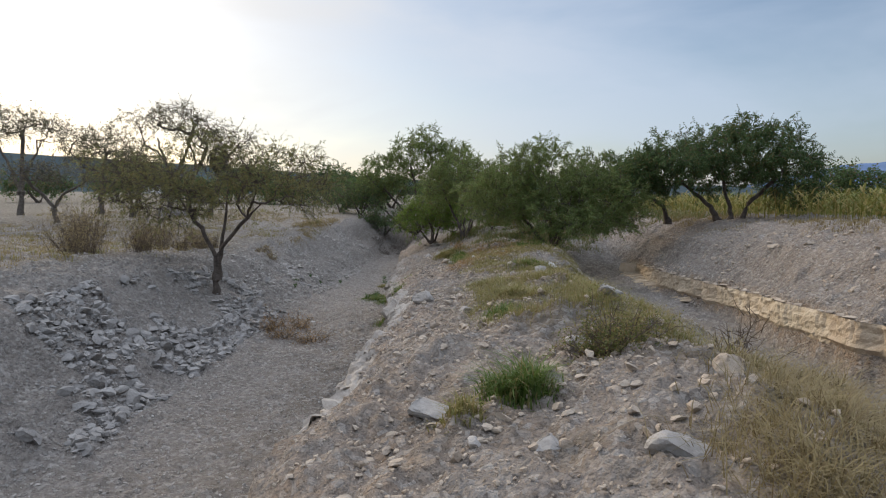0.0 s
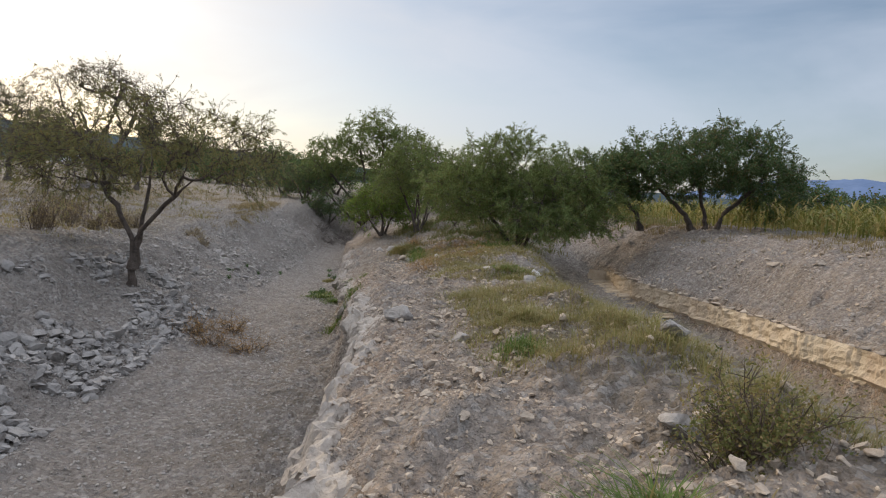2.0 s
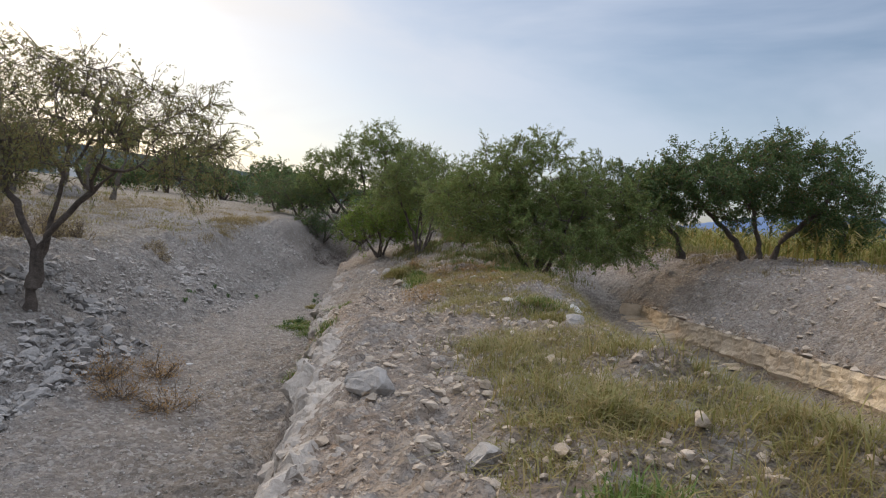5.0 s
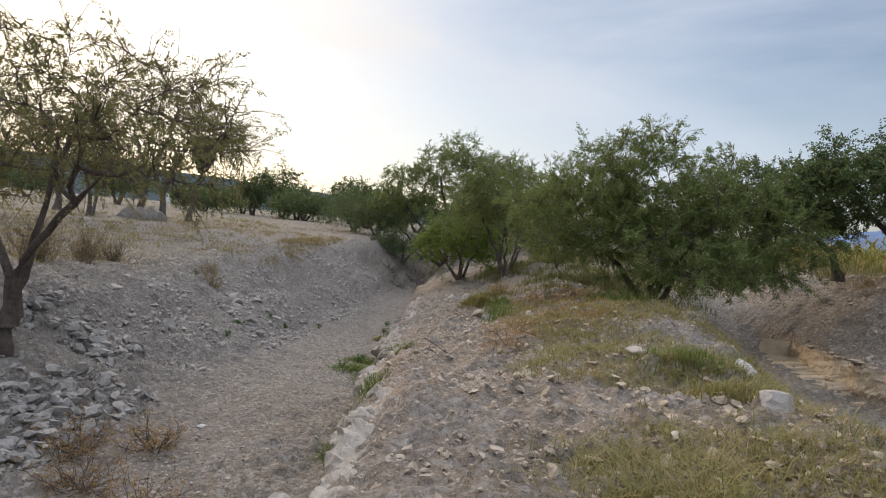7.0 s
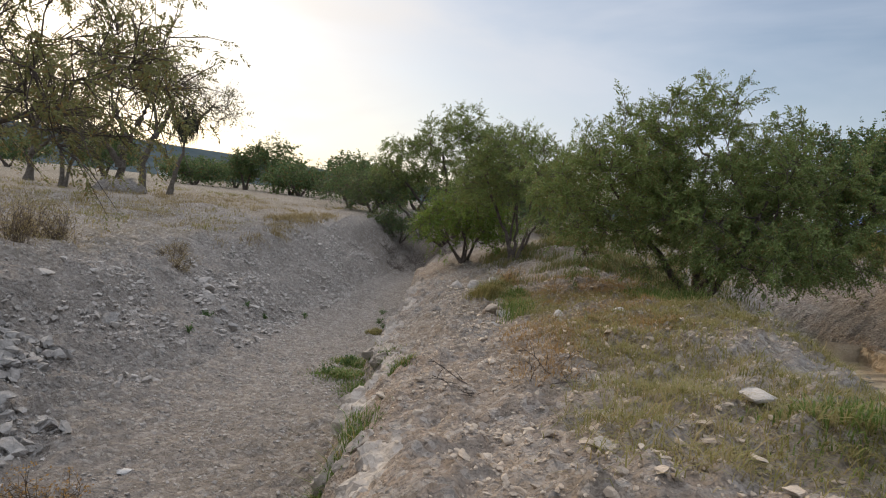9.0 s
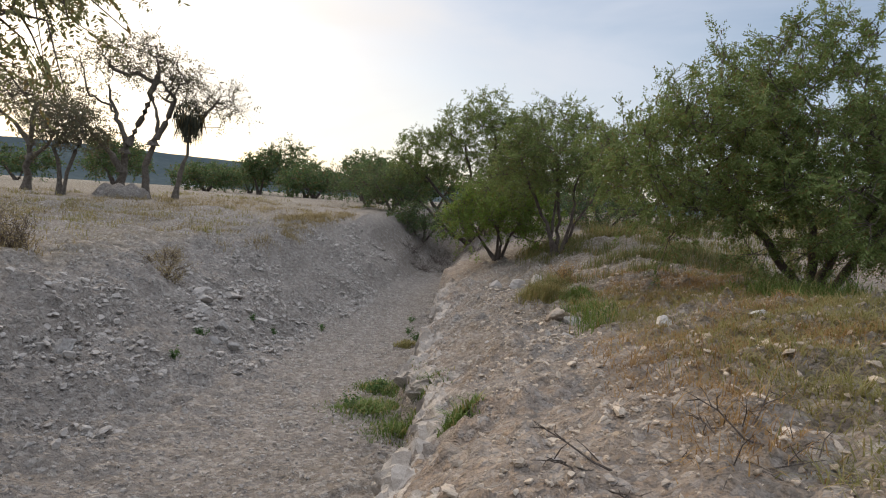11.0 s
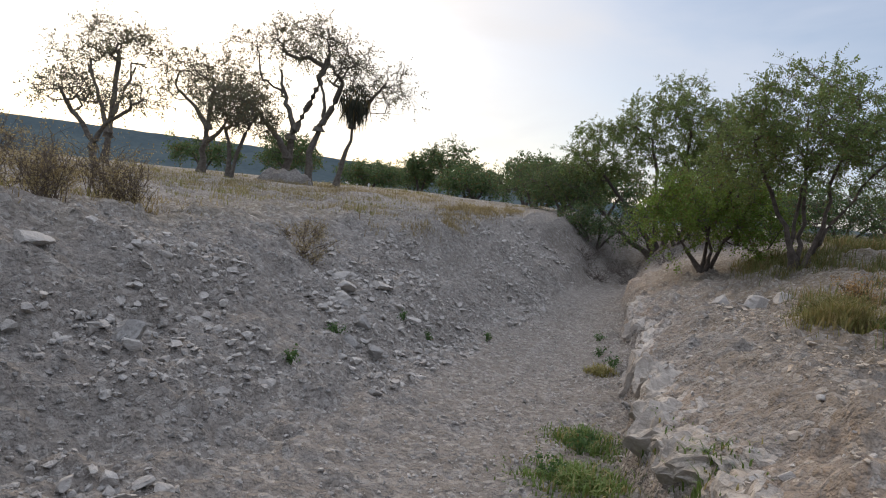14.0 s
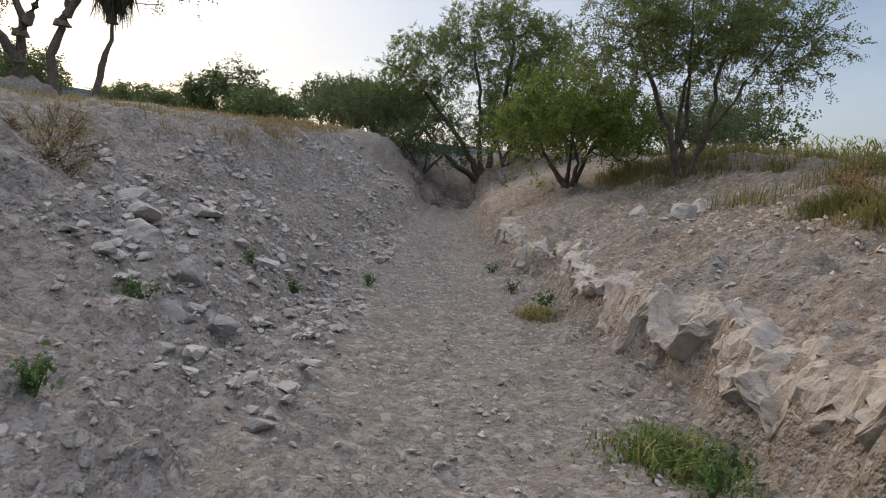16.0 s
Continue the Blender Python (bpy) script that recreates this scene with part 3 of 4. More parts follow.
def tree(name, base, stems, crown, clumps, label, leaf, bark=BARK, trunk_r=0.1, seed=1, spread_r=0.35, sprays=24, spray_len=0.14,
         leaflets=14, leaf_w=0.010, twigs=5, category="tree", group="", droop=0.35, bare=0.0, extra=None):
    """A tree at base; stems and the crown's ellipsoids (x, y, z, rx, ry, rz) are relative to it."""
    rng = np.random.default_rng(seed)
    root = new(name)
    root.location = base
    tagged(root, label, category, group)
    nodes, parent, load, n_stem, ends, stem_of = grow_tree(stems, crown, clumps, rng, spread_r)
    per_stem = load[[i for i in range(n_stem) if parent[i] < 0]].max()
    radius = np.maximum(trunk_r * 0.6 * (load / per_stem) ** 0.68, 0.0045)
    for k in range(len(stems)):
        ids = [i for i in range(n_stem) if stem_of[i] == k]
        p, r = nodes[ids].copy(), radius[ids].copy()
        r = np.maximum(r, np.linspace(trunk_r * (0.95 if k == 0 else 0.75), trunk_r * 0.2, len(r)))
        r[0] *= 1.45
        r[1] *= 1.12
        p = np.concatenate([[p[0] - (0, 0, 0.15)], p])
        r = np.concatenate([[r[0] * 1.25], r]) * (1 + rng.normal(0, 0.06, len(r) + 1))
        part("trunk", *tube(p, r, 9), bark, root, smooth=True)
    pieces, i = [], n_stem
    while i < len(nodes):       # each run of nodes is one branch
        run = [parent[i], i]
        while i + 1 < len(nodes) and parent[i + 1] == i:
            i += 1
            run.append(i)
        r = radius[run].copy()
        r[0] = min(r[0], r[1] * 1.15)
        pieces.append(tube(nodes[run], r, 5))
        i += 1
    tips, dirs = [], []
    for e in ends:              # twigs fan out of each branch's end
        d0 = nodes[e] - nodes[parent[e]]
        d0 /= np.linalg.norm(d0) + 1e-9
        for _ in range(twigs):
            d = d0 * 0.6 + rng.normal(0, 0.62, 3) + (0, 0, 0.12)
            d /= np.linalg.norm(d)
            ln = spread_r * rng.uniform(0.5, 1.5)
            start = nodes[e] + (nodes[parent[e]] - nodes[e]) * rng.uniform(0, 0.8)
            line = np.array([start, start + d * ln * 0.5 + rng.normal(0, 0.05 * ln, 3), start + d * ln - (0, 0, 0.16 * ln)])
            pieces.append(tube(line, [0.0065, 0.0045, 0.002], 3))
            if rng.uniform() < bare:
                continue
            m = max(1, int(sprays / twigs))
            w = rng.uniform(0.15, 1.05, m)[:, None]
            tips.append(line[0] + (line[2] - line[0]) * w + rng.normal(0, 0.05 * spread_r, (m, 3)))
            dirs.append(np.repeat((line[2] - line[1])[None], m, 0))
    part("limbwork", *joined(pieces), bark, root, smooth=True)
    part("crown", *leaf_sprays(np.concatenate(tips), np.concatenate(dirs), rng, spray_len, leaflets, leaf_w, droop), leaf, root)
    if extra:
        extra(root, nodes, rng)
    return root


def at_ground(x, y, dz=-0.03):
    return (x, y, gz1(x, y) + dz)


# the slender mesquite on the left bank
tree("mesquite_tree", at_ground(-5.7, 15.3), [
    [(0, 0, 0), (0.05, 0, 0.45), (-0.02, 0, 0.95), (-0.35, 0.1, 1.6), (-0.9, 0.2, 2.3)],
    [(0.03, 0, 0.5), (0.12, 0, 1.0), (0.5, -0.1, 1.55), (1.2, -0.2, 2.2)],
    [(0.05, 0.05, 0.6), (0.1, 0.2, 1.2), (0.15, 0.4, 2.0), (0.2, 0.4, 2.7)]],
    [(-0.1, 0, 2.9, 1.7, 1.6, 1.25), (1.7, -0.1, 2.9, 1.2, 1.2, 0.9), (2.4, -0.5, 2.5, 0.8, 0.8, 0.75), (-1.1, 0.1, 2.3, 1.0, 1.2, 0.9), (-2.1, 0.1, 2.7, 1.2, 1.2, 0.9)], 230,
    "slender mesquite tree with feathery olive leaves on the stony bank", LEAF_OLIVE, trunk_r=0.085, seed=3, spread_r=0.42, sprays=28, twigs=7, spray_len=0.12, leaf_w=0.007,
    droop=0.6)
# the wide mesquite on the berm
tree("mesquite_tree", at_ground(3.45, 21.8), [
    [(0, 0, 0), (0.1, 0, 0.5), (0.6, -0.1, 1.3), (1.4, -0.1, 2.2)],
    [(-0.05, 0, 0), (-0.4, 0.05, 0.5), (-1.0, 0.1, 1.2), (-1.7, 0.1, 2.0)],
    [(0, 0.05, 0), (0.0, 0.2, 0.8), (-0.1, 0.3, 1.7), (0.0, 0.3, 2.7)],
    [(0.05, -0.05, 0), (0.2, -0.3, 0.5), (0.3, -0.9, 1.1), (0.4, -1.4, 1.9)]],
    [(-0.1, 0, 2.4, 2.1, 1.9, 1.35), (1.9, 0.0, 1.9, 1.6, 1.7, 1.3), (-1.8, 0, 1.9, 1.5, 1.7, 1.25), (0.3, -0.8, 1.2, 2.4, 1.5, 0.8)], 400,
    "broad low mesquite tree with dense green feathery leaves on the berm", LEAF, trunk_r=0.1, seed=5, spread_r=0.42, sprays=60, spray_len=0.15, leaf_w=0.0095, leaflets=12)
# the big dark one at the edge of the field
tree("mesquite_tree", at_ground(9.7, 22.5), [
    [(-0.3, 0, 0), (-0.6, 0, 0.5), (-1.3, 0.1, 1.1), (-2.1, 0.1, 1.8)],
    [(0.1, 0, 0), (0.1, 0, 0.5), (-0.2, 0, 1.2), (-0.3, 0, 2.2)],
    [(0.5, 0, 0), (0.7, 0, 0.6), (1.3, 0, 1.2), (2.0, 0, 2.0)],
    [(-1.9, 0.5, 0), (-2.1, 0.5, 0.5), (-2.8, 0.4, 1.0), (-3.4, 0.4, 1.5)]],
    [(0.6, 0, 2.35, 2.4, 2.0, 1.15), (-1.9, 0, 1.95, 2.0, 1.8, 1.1), (2.0, 0, 1.7, 1.35, 1.5, 1.05), (-3.2, 0.2, 1.5, 1.3, 1.5, 0.9)], 330,
    "large dark green mesquite with several trunks beside the field", LEAF_DARK, trunk_r=0.12, seed=8, spread_r=0.42, sprays=45, spray_len=0.19, leaf_w=0.020,
    leaflets=8)
# at the end of the channel
tree("mesquite_tree", at_ground(-2.3, 43.5), [
    [(0, 0, 0), (-0.5, 0, 0.9), (-1.5, 0, 2.2), (-2.6, 0, 3.3)],
    [(0.2, 0, 0), (0.4, 0, 1.5), (0.6, 0, 3.2), (0.8, 0, 5.2)],
    [(0.1, 0, 0), (-0.2, 0, 1.2), (-0.3, 0, 3.0), (-0.7, 0, 4.9)],
    [(0.3, 0, 0), (1.2, -0.2, 1.4), (2.0, -0.4, 2.6), (2.8, -0.4, 4.2)],
    [(-0.2, 0, 0), (-1.0, -0.4, 0.5), (-2.0, -0.6, 1.3), (-3.0, -0.6, 2.3)]],
    [(0.1, 0, 5.5, 2.4, 2.2, 1.9), (-2.2, 0, 4.3, 2.1, 1.8, 1.5), (2.2, 0, 5.0, 1.9, 1.8, 1.6), (-3.4, 0, 2.9, 1.5, 1.3, 1.0), (1.5, 0, 3.0, 2.0, 1.5, 1.2)], 340,
    "spreading mesquite with dark bent trunks at the channel's end", LEAF, trunk_r=0.17, seed=11, spread_r=0.55, sprays=36, spray_len=0.23, leaf_w=0.021, leaflets=8)
tree("leafy_shrub", at_ground(-1.05, 31.8), [
    [(0, 0, 0), (-0.4, 0, 0.5), (-0.8, 0, 1.1)],
    [(0.1, 0, 0), (0.3, 0, 0.7), (0.7, 0, 1.4)],
    [(0, 0.1, 0), (0, 0.1, 0.8), (0, 0, 1.7)],
    [(0.05, -0.1, 0), (0.1, -0.3, 0.6), (-0.1, -0.4, 1.2)]],
    [(0.0, 0, 1.75, 1.35, 1.1, 0.95), (0.9, 0, 1.4, 1.0, 1.0, 0.9), (-0.9, 0, 1.2, 0.9, 0.9, 0.8)], 130,
    "bright yellow-green leafy shrub with thick stems on the bank", LEAF_BRIGHT, trunk_r=0.08, seed=13, spread_r=0.4, sprays=35, spray_len=0.17, leaf_w=0.022, leaflets=6,
    category="shrub")
tree("mesquite_tree", at_ground(0.55, 29.7), [
    [(0, 0, 0), (-0.3, 0, 0.8), (-0.8, 0, 1.7), (-1.1, 0, 2.5)],
    [(0.1, 0, 0), (0.4, 0, 0.8), (0.9, 0, 1.7), (1.6, 0, 2.8)],
    [(0, 0.1, 0), (0.0, 0.1, 0.9), (-0.1, 0, 1.9), (-0.2, 0, 3.1)],
    [(0.1, -0.1, 0), (0.3, -0.2, 0.9), (0.4, -0.2, 1.9), (0.6, 0, 3.1)],
    [(-0.1, 0, 0), (-0.2, 0, 0.6), (-0.1, 0.1, 1.6), (0.2, 0.3, 2.6)]],
    [(0.1, 0, 2.9, 1.8, 1.6, 1.25), (1.2, 0, 2.5, 1.2, 1.2, 1.0), (-1.1, 0, 2.2, 1.1, 1.2, 1.0)], 240,
    "airy mesquite with many thin dark stems above the berm", LEAF, trunk_r=0.07, seed=17, spread_r=0.42, sprays=30, spray_len=0.16, leaf_w=0.014, leaflets=8)
tree("mesquite_tree", at_ground(5.6, 41.5), [
    [(0, 0, 0), (-0.5, 0, 0.7), (-1.4, 0, 1.5)], [(0.1, 0, 0), (0.5, 0, 0.9), (1.2, 0, 2.0)]],
    [(0, 0, 1.9, 2.3, 1.6, 1.0), (1.0, 0, 2.2, 1.3, 1.2, 0.9)], 90,
    "twiggy dark mesquite beyond the berm", LEAF_DARK, trunk_r=0.1, seed=19, spread_r=0.5, sprays=25, spray_len=0.2, leaf_w=0.02, leaflets=6, bare=0.2)


# the thicket that closes the channel
for k, (tx, ty, th, tw) in enumerate([(-4.6, 41.0, 1.7, 1.5), (0.4, 39.5, 2.0, 1.6), (-1.6, 41.2, 2.2, 1.7), (-6.4, 43.0, 1.8, 1.5), (2.9, 37.0, 1.6, 1.5), (-8.2, 45.5, 1.9, 1.7)]):
    tree("thicket_shrub", at_ground(tx, ty), [
        [(0, 0, 0), (-0.3, 0, th * 0.35), (-0.8, 0, th * 0.7)], [(0.1, 0, 0), (0.2, 0.1, th * 0.4), (0.1, 0.1, th * 0.85)], [(0.1, -0.1, 0), (0.5, -0.1, th * 0.3), (1.0, -0.1, th * 0.6)]],
        [(0, 0, th * 0.75, tw, 1.2, th * 0.4), (-tw * 0.6, -0.2, th * 0.5, tw * 0.6, 1.0, th * 0.35), (tw * 0.6, -0.2, th * 0.5, tw * 0.6, 1.0, th * 0.35)], 90,
        "dark tangled shrub in the thicket at the channel's end", LEAF_DARK, trunk_r=0.07, seed=71 + k, spread_r=0.45, sprays=25, spray_len=0.2, leaf_w=0.022, leaflets=6,
        category="shrub", group="thicket shrubs", bare=0.25)


# the old trees with bare limbs on the plain
def moss_ball(where, size):
    def hang(root, nodes, rng):
        n = 900
        d = rng.normal(size=(n, 3))
        d /= np.linalg.norm(d, axis=1)[:, None]
        c = np.array(where) + d * size * rng.uniform(0.2, 1, (n, 1)) ** 0.4
        ln = np.where(d[:, 2] < 0.1, rng.uniform(0.3, 1.6, n), rng.uniform(0.1, 0.35, n))[:, None] * size
        drop = np.concatenate([rng.normal(0, 0.16, (n, 2)), -np.ones((n, 1))], 1) * ln
        w = rng.normal(size=(n, 3)) * 0.02
        v = np.stack([c - w, c + w, c + drop], 1).reshape(-1, 3)
        part("hanging_moss", v, np.arange(len(v)).reshape(-1, 3), MOSS, root, "dark ball of hanging moss")
    return hang


OLD = dict(leaf=LEAF_SPARSE, bark=BARK_PALE, spread_r=0.6, spray_len=0.26, leaflets=6, leaf_w=0.03, twigs=6, group="old trees on the plain")
tree("old_tree", at_ground(-17.2, 38.2), [
    [(0, 0, 0), (0.05, 0, 1.3), (0.2, 0, 2.4), (-0.4, 0, 3.6), (-0.7, 0, 4.7)],
    [(0.1, 0, 2.0), (0.7, 0, 3.1), (1.2, 0, 4.2), (1.4, 0, 5.2)],
    [(0, 0, 1.2), (-0.6, 0, 1.9), (-1.4, 0, 2.7), (-2.0, 0, 3.3)]],
    [(-1.3, 0, 5.6, 1.5, 1.5, 0.8), (0.6, 0, 5.9, 1.7, 1.6, 0.9), (-1.7, 0, 3.9, 1.2, 1.2, 0.8)], 120,
    "tall old tree with a thick forked trunk and sparse leaves", trunk_r=0.2, seed=23, sprays=14, bare=0.35, **OLD)
tree("old_tree", at_ground(-16.0, 38.0), [
    [(0, 0, 0), (0.0, 0, 1.1), (0.2, 0, 2.2), (0.5, 0, 3.2), (0.2, 0, 4.3)],
    [(0.3, 0, 2.4), (0.8, 0, 3.2), (1.2, 0, 4.2)]],
    [(0.6, 0, 5.4, 1.5, 1.4, 1.0), (1.4, 0, 4.7, 1.2, 1.2, 0.9)], 80,
    "pale old tree with a split trunk on a mound", trunk_r=0.19, seed=29, sprays=9, bare=0.55, **OLD)
tree("old_tree", at_ground(-14.7, 38.0), [
    [(0, 0, 0), (0.2, 0, 1.1), (0.5, 0, 2.0), (0.6, 0, 3.4)],
    [(0.5, 0, 2.6), (1.2, 0, 3.6), (1.8, 0, 4.3)]],
    [(1.2, 0, 4.6, 1.6, 1.4, 1.1), (2.0, 0, 3.8, 1.1, 1.1, 0.7)], 80,
    "leaning old tree carrying a dark ball of hanging moss", trunk_r=0.14, seed=31, sprays=11, bare=0.5, extra=moss_ball((0.6, -0.1, 3.6), 0.62), **OLD)
tree("old_tree", at_ground(-21.4, 38.0), [
    [(0, 0, 0), (0.1, 0, 1.2), (0.2, 0, 2.2), (0.4, 0, 3.6)], [(0.1, 0, 1.3), (0.7, 0, 1.7), (1.4, 0, 2.5)],
    [(0.2, 0, 2.0), (-0.6, 0, 2.8), (-1.4, 0, 3.4)]],
    [(0.2, 0, 4.5, 2.0, 1.8, 0.9), (1.2, 0, 3.3, 1.3, 1.3, 0.9), (-1.3, 0, 3.7, 1.2, 1.3, 0.8)], 130,
    "dark old tree with a layered crown on the dry plain", trunk_r=0.17, seed=37, sprays=15, bare=0.25, **OLD)
tree("old_tree", at_ground(-18.6, 36.3), [
    [(0, 0, 0), (0.0, 0, 1.1), (-0.3, 0, 2.0)], [(0.1, 0, 0), (0.3, 0, 1.0), (0.8, 0, 2.1)]],
    [(0, 0, 2.9, 1.6, 1.4, 0.9), (0.9, 0, 2.6, 1.0, 1.0, 0.7)], 80,
    "smaller leafy tree standing among old trees", trunk_r=0.12, seed=41, sprays=22, bare=0.1, **OLD)
tree("old_tree", at_ground(-19.6, 31.0), [
    [(0, 0, 0), (-0.2, 0, 0.9), (-0.8, 0, 1.6), (-1.5, 0, 2.1)], [(-0.15, 0, 0.8), (0.3, 0, 1.5), (1.3, 0, 2.0)]],
    [(-1.3, 0, 2.5, 1.7, 1.6, 0.55), (1.0, 0, 2.4, 1.8, 1.6, 0.55), (0, 0, 2.7, 1.5, 1.4, 0.45)], 120,
    "flat-topped thorn tree with a forked trunk on the plain", trunk_r=0.13, seed=43, sprays=10, bare=0.4, **OLD)
tree("old_tree", at_ground(-25.3, 36.5), [
    [(0, 0, 0), (0.1, 0, 1.5), (-0.5, 0, 3.0), (-1.3, 0, 4.4)], [(0.1, 0, 1.6), (0.7, 0, 3.0), (1.5, 0, 4.5)], [(0, 0.1, 1.4), (0.1, 0.2, 3.2), (0.2, 0.2, 5.0)]],
    [(-1.5, 0, 5.0, 1.7, 1.6, 0.8), (1.5, 0, 5.0, 1.8, 1.6, 0.8), (0, 0, 5.8, 1.6, 1.5, 0.7)], 130,
    "tall spreading old tree with sparse leaves on the plain", trunk_r=0.17, seed=45, sprays=12, bare=0.35, **OLD)
FAR = dict(leaf=LEAF_DARK, spread_r=0.7, spray_len=0.45, leaflets=6, leaf_w=0.075, twigs=5, sprays=15)


def far_tree(x, y, w, h, seed, name="far_tree", label="round dark tree far off on the plain"):
    tree(name, at_ground(x, y, -0.1), [
        [(0, 0, 0), (-0.1 * w, 0, h * 0.3), (-0.25 * w, 0, h * 0.6)], [(0.1, 0, 0), (0.1 * w, 0, h * 0.35), (0.25 * w, 0, h * 0.65)]],
        [(0, 0, h * 0.65, w * 0.42, w * 0.4, h * 0.36), (-w * 0.25, 0, h * 0.5, w * 0.28, w * 0.3, h * 0.3), (w * 0.25, 0, h * 0.55, w * 0.27, w * 0.3, h * 0.32)],
        70, label, trunk_r=0.16, seed=seed, group="far trees", **FAR)


far_tree(-20.8, 70, 5.6, 5.4, 51)
far_tree(-24.2, 71, 4.2, 4.6, 52)
far_tree(-13.0, 66, 5.6, 4.4, 53)
far_tree(-9.5, 56, 5.0, 3.2, 54)
far_tree(-18.0, 66, 4.0, 3.0, 55)
far_tree(-28.0, 78, 4.5, 3.2, 56)
far_tree(-7.5, 52, 4.2, 2.8, 57)
far_tree(-16.0, 62, 6.0, 2.6, 65)
far_tree(-27.0, 66, 6.0, 2.4, 66)
far_tree(-31, 74, 7.0, 3.0, 67)
far_tree(-40, 60, 7.0, 3.0, 68)
far_tree(-6.0, 60, 6.0, 3.4, 69)
far_tree(0.5, 58, 6.0, 3.6, 70)
far_tree(25.5, 42, 6.0, 3.2, 58)
far_tree(34, 47, 7.0, 3.0, 59)
far_tree(45, 55, 9.0, 3.4, 60)
far_tree(11.5, 52, 7.0, 3.4, 61)
far_tree(3.5, 55, 7.0, 3.6, 62)
far_tree(-33, 62, 6, 4.2, 63)
far_tree(-38, 70, 6, 4.4, 64)


# ---- grass, brush and corn ----
def blades(roots, heights, rng, width=0.006, lean=0.5):
    """Bent grass blades: each a strip of three joints and a tip."""
    n = len(roots)
    a = rng.uniform(0, 2 * np.pi, n)
    d = np.stack([np.cos(a), np.sin(a), 0 * a], -1)
    side = np.stack([-np.sin(a), np.cos(a), 0 * a], -1) * (width * rng.uniform(0.6, 1.3, n))[:, None]
    ln = np.abs(rng.normal(lean * 1.5, lean * 0.7, n))[:, None] * heights[:, None]
    up = np.array([0, 0, 1.0]) * heights[:, None]
    mid, tip = roots + up * 0.6 + d * ln * 0.3, roots + up * rng.uniform(0.55, 1.0, n)[:, None] + d * ln
    v = np.stack([roots - side, roots + side, mid + side * 0.8, mid - side * 0.8, tip], 1).reshape(-1, 3)
    b = (np.arange(n) * 5)[:, None]
    f = np.concatenate([b + [0, 1, 2], b + [0, 2, 3], b + [3, 2, 4]], 1).reshape(-1, 3)
    return v, f


def on_ground(x, y, dz=0.0):
    return np.stack([x, y, ground_z(x, y) + dz], -1)


def tufts(name, centres, per, radius, height, material, label, seed, width=0.006, lean=0.4, category="grass"):
    rng = np.random.default_rng(seed)
    c = np.repeat(centres, per, 0)
    off = rng.normal(0, radius, (len(c), 2))
    size = np.repeat(rng.uniform(0.55, 1.25, len(centres)), per)
    x, y = c[:, 0] + off[:, 0] * size, c[:, 1] + off[:, 1] * size
    h = height * size * rng.uniform(0.45, 1.1, len(c))
    ob = part(name, *blades(on_ground(x, y, -0.02), h, rng, width, lean), material)
    return tagged(ob, label, category, kind="stuff")


def patch(n, x0, x1, y0, y1, rng, scale=0.6, seed=5, thresh=0.0):
    """Points in a rectangle, thinned to patches."""
    x, y = rng.uniform(x0, x1, n), rng.uniform(y0, y1, n)
    keep = fbm(x, y, scale, 3, seed) > thresh
    return np.stack([x[keep], y[keep]], -1)


def single_tuft(name, x, y, radius, height, count, material, label, seed, width=0.006, lean=0.5):
    rng = np.random.default_rng(seed)
    off = rng.normal(0, radius, (count, 2))
    roots = np.stack([off[:, 0], off[:, 1], ground_z(x + off[:, 0], y + off[:, 1]) - gz1(x, y) - 0.015], -1)
    h = height * np.exp(-(off ** 2).sum(1) / (2 * (1.6 * radius) ** 2)) * rng.uniform(0.5, 1.1, count)
    root = new(name)
    root.location = (x, y, gz1(x, y))
    tagged(part("blade_mass", *blades(roots, h, rng, width, lean), material, root), kind="stuff")
    return tagged(root, label, "grass")


G = np.random.default_rng(101)
tufts("dry_grass", patch(900, 0.7, 4.2, 1.5, 14.5, G, 0.7, 81, -0.02), 34, 0.12, 0.12, GRASS_DRY, "straw-coloured dry grass on the berm", 1, 0.003, 1.0)
tufts("dry_grass", patch(200, 1.5, 3.2, 1.0, 5.2, G, 0.7, 82, -0.1), 80, 0.14, 0.22, GRASS_DRY, "tall straw-coloured grass along the trench", 2, 0.003, 1.0)
tufts("mixed_grass", patch(2300, 0.4, 3.4, 6.5, 24.0, G, 0.8, 83, -0.02), 40, 0.13, 0.13, GRASS_MIX, "yellow-green short grass on the berm", 3, 0.0035, 1.0)
tufts("rusty_grass", patch(420, 0.0, 3.0, 15.0, 25.0, G, 0.5, 84, 0.02), 60, 0.13, 0.13, GRASS_RUST, "rusty dry grass on the berm", 4, 0.003, 1.0)
tufts("tall_grass", patch(620, -0.2, 5.0, 24.0, 32.5, G, 0.8, 85, -0.02), 50, 0.17, 0.36, GRASS_OLIVE, "tall yellow-green grass under the trees", 5, 0.006, 0.45)
tufts("tall_grass", patch(170, 0.1, 3.2, 19.5, 24.8, G, 0.8, 91, 0.05), 60, 0.12, 0.32, GRASS_GREEN, "green grass clumps on the berm", 30, 0.0045, 0.6)
tufts("mixed_grass", patch(420, 0.5, 2.8, 4.5, 12.0, G, 1.0, 92, 0.1), 45, 0.12, 0.2, GRASS_MIX, "yellow-green grass clumps among stones", 31, 0.0035, 0.8)
tufts("tall_grass", patch(700, 2.0, 12.0, 25, 42, G, 0.4, 86, -0.1), 30, 0.2, 0.36, GRASS_OLIVE, "tall olive-green grass beyond the trench", 6, 0.009, 0.45)
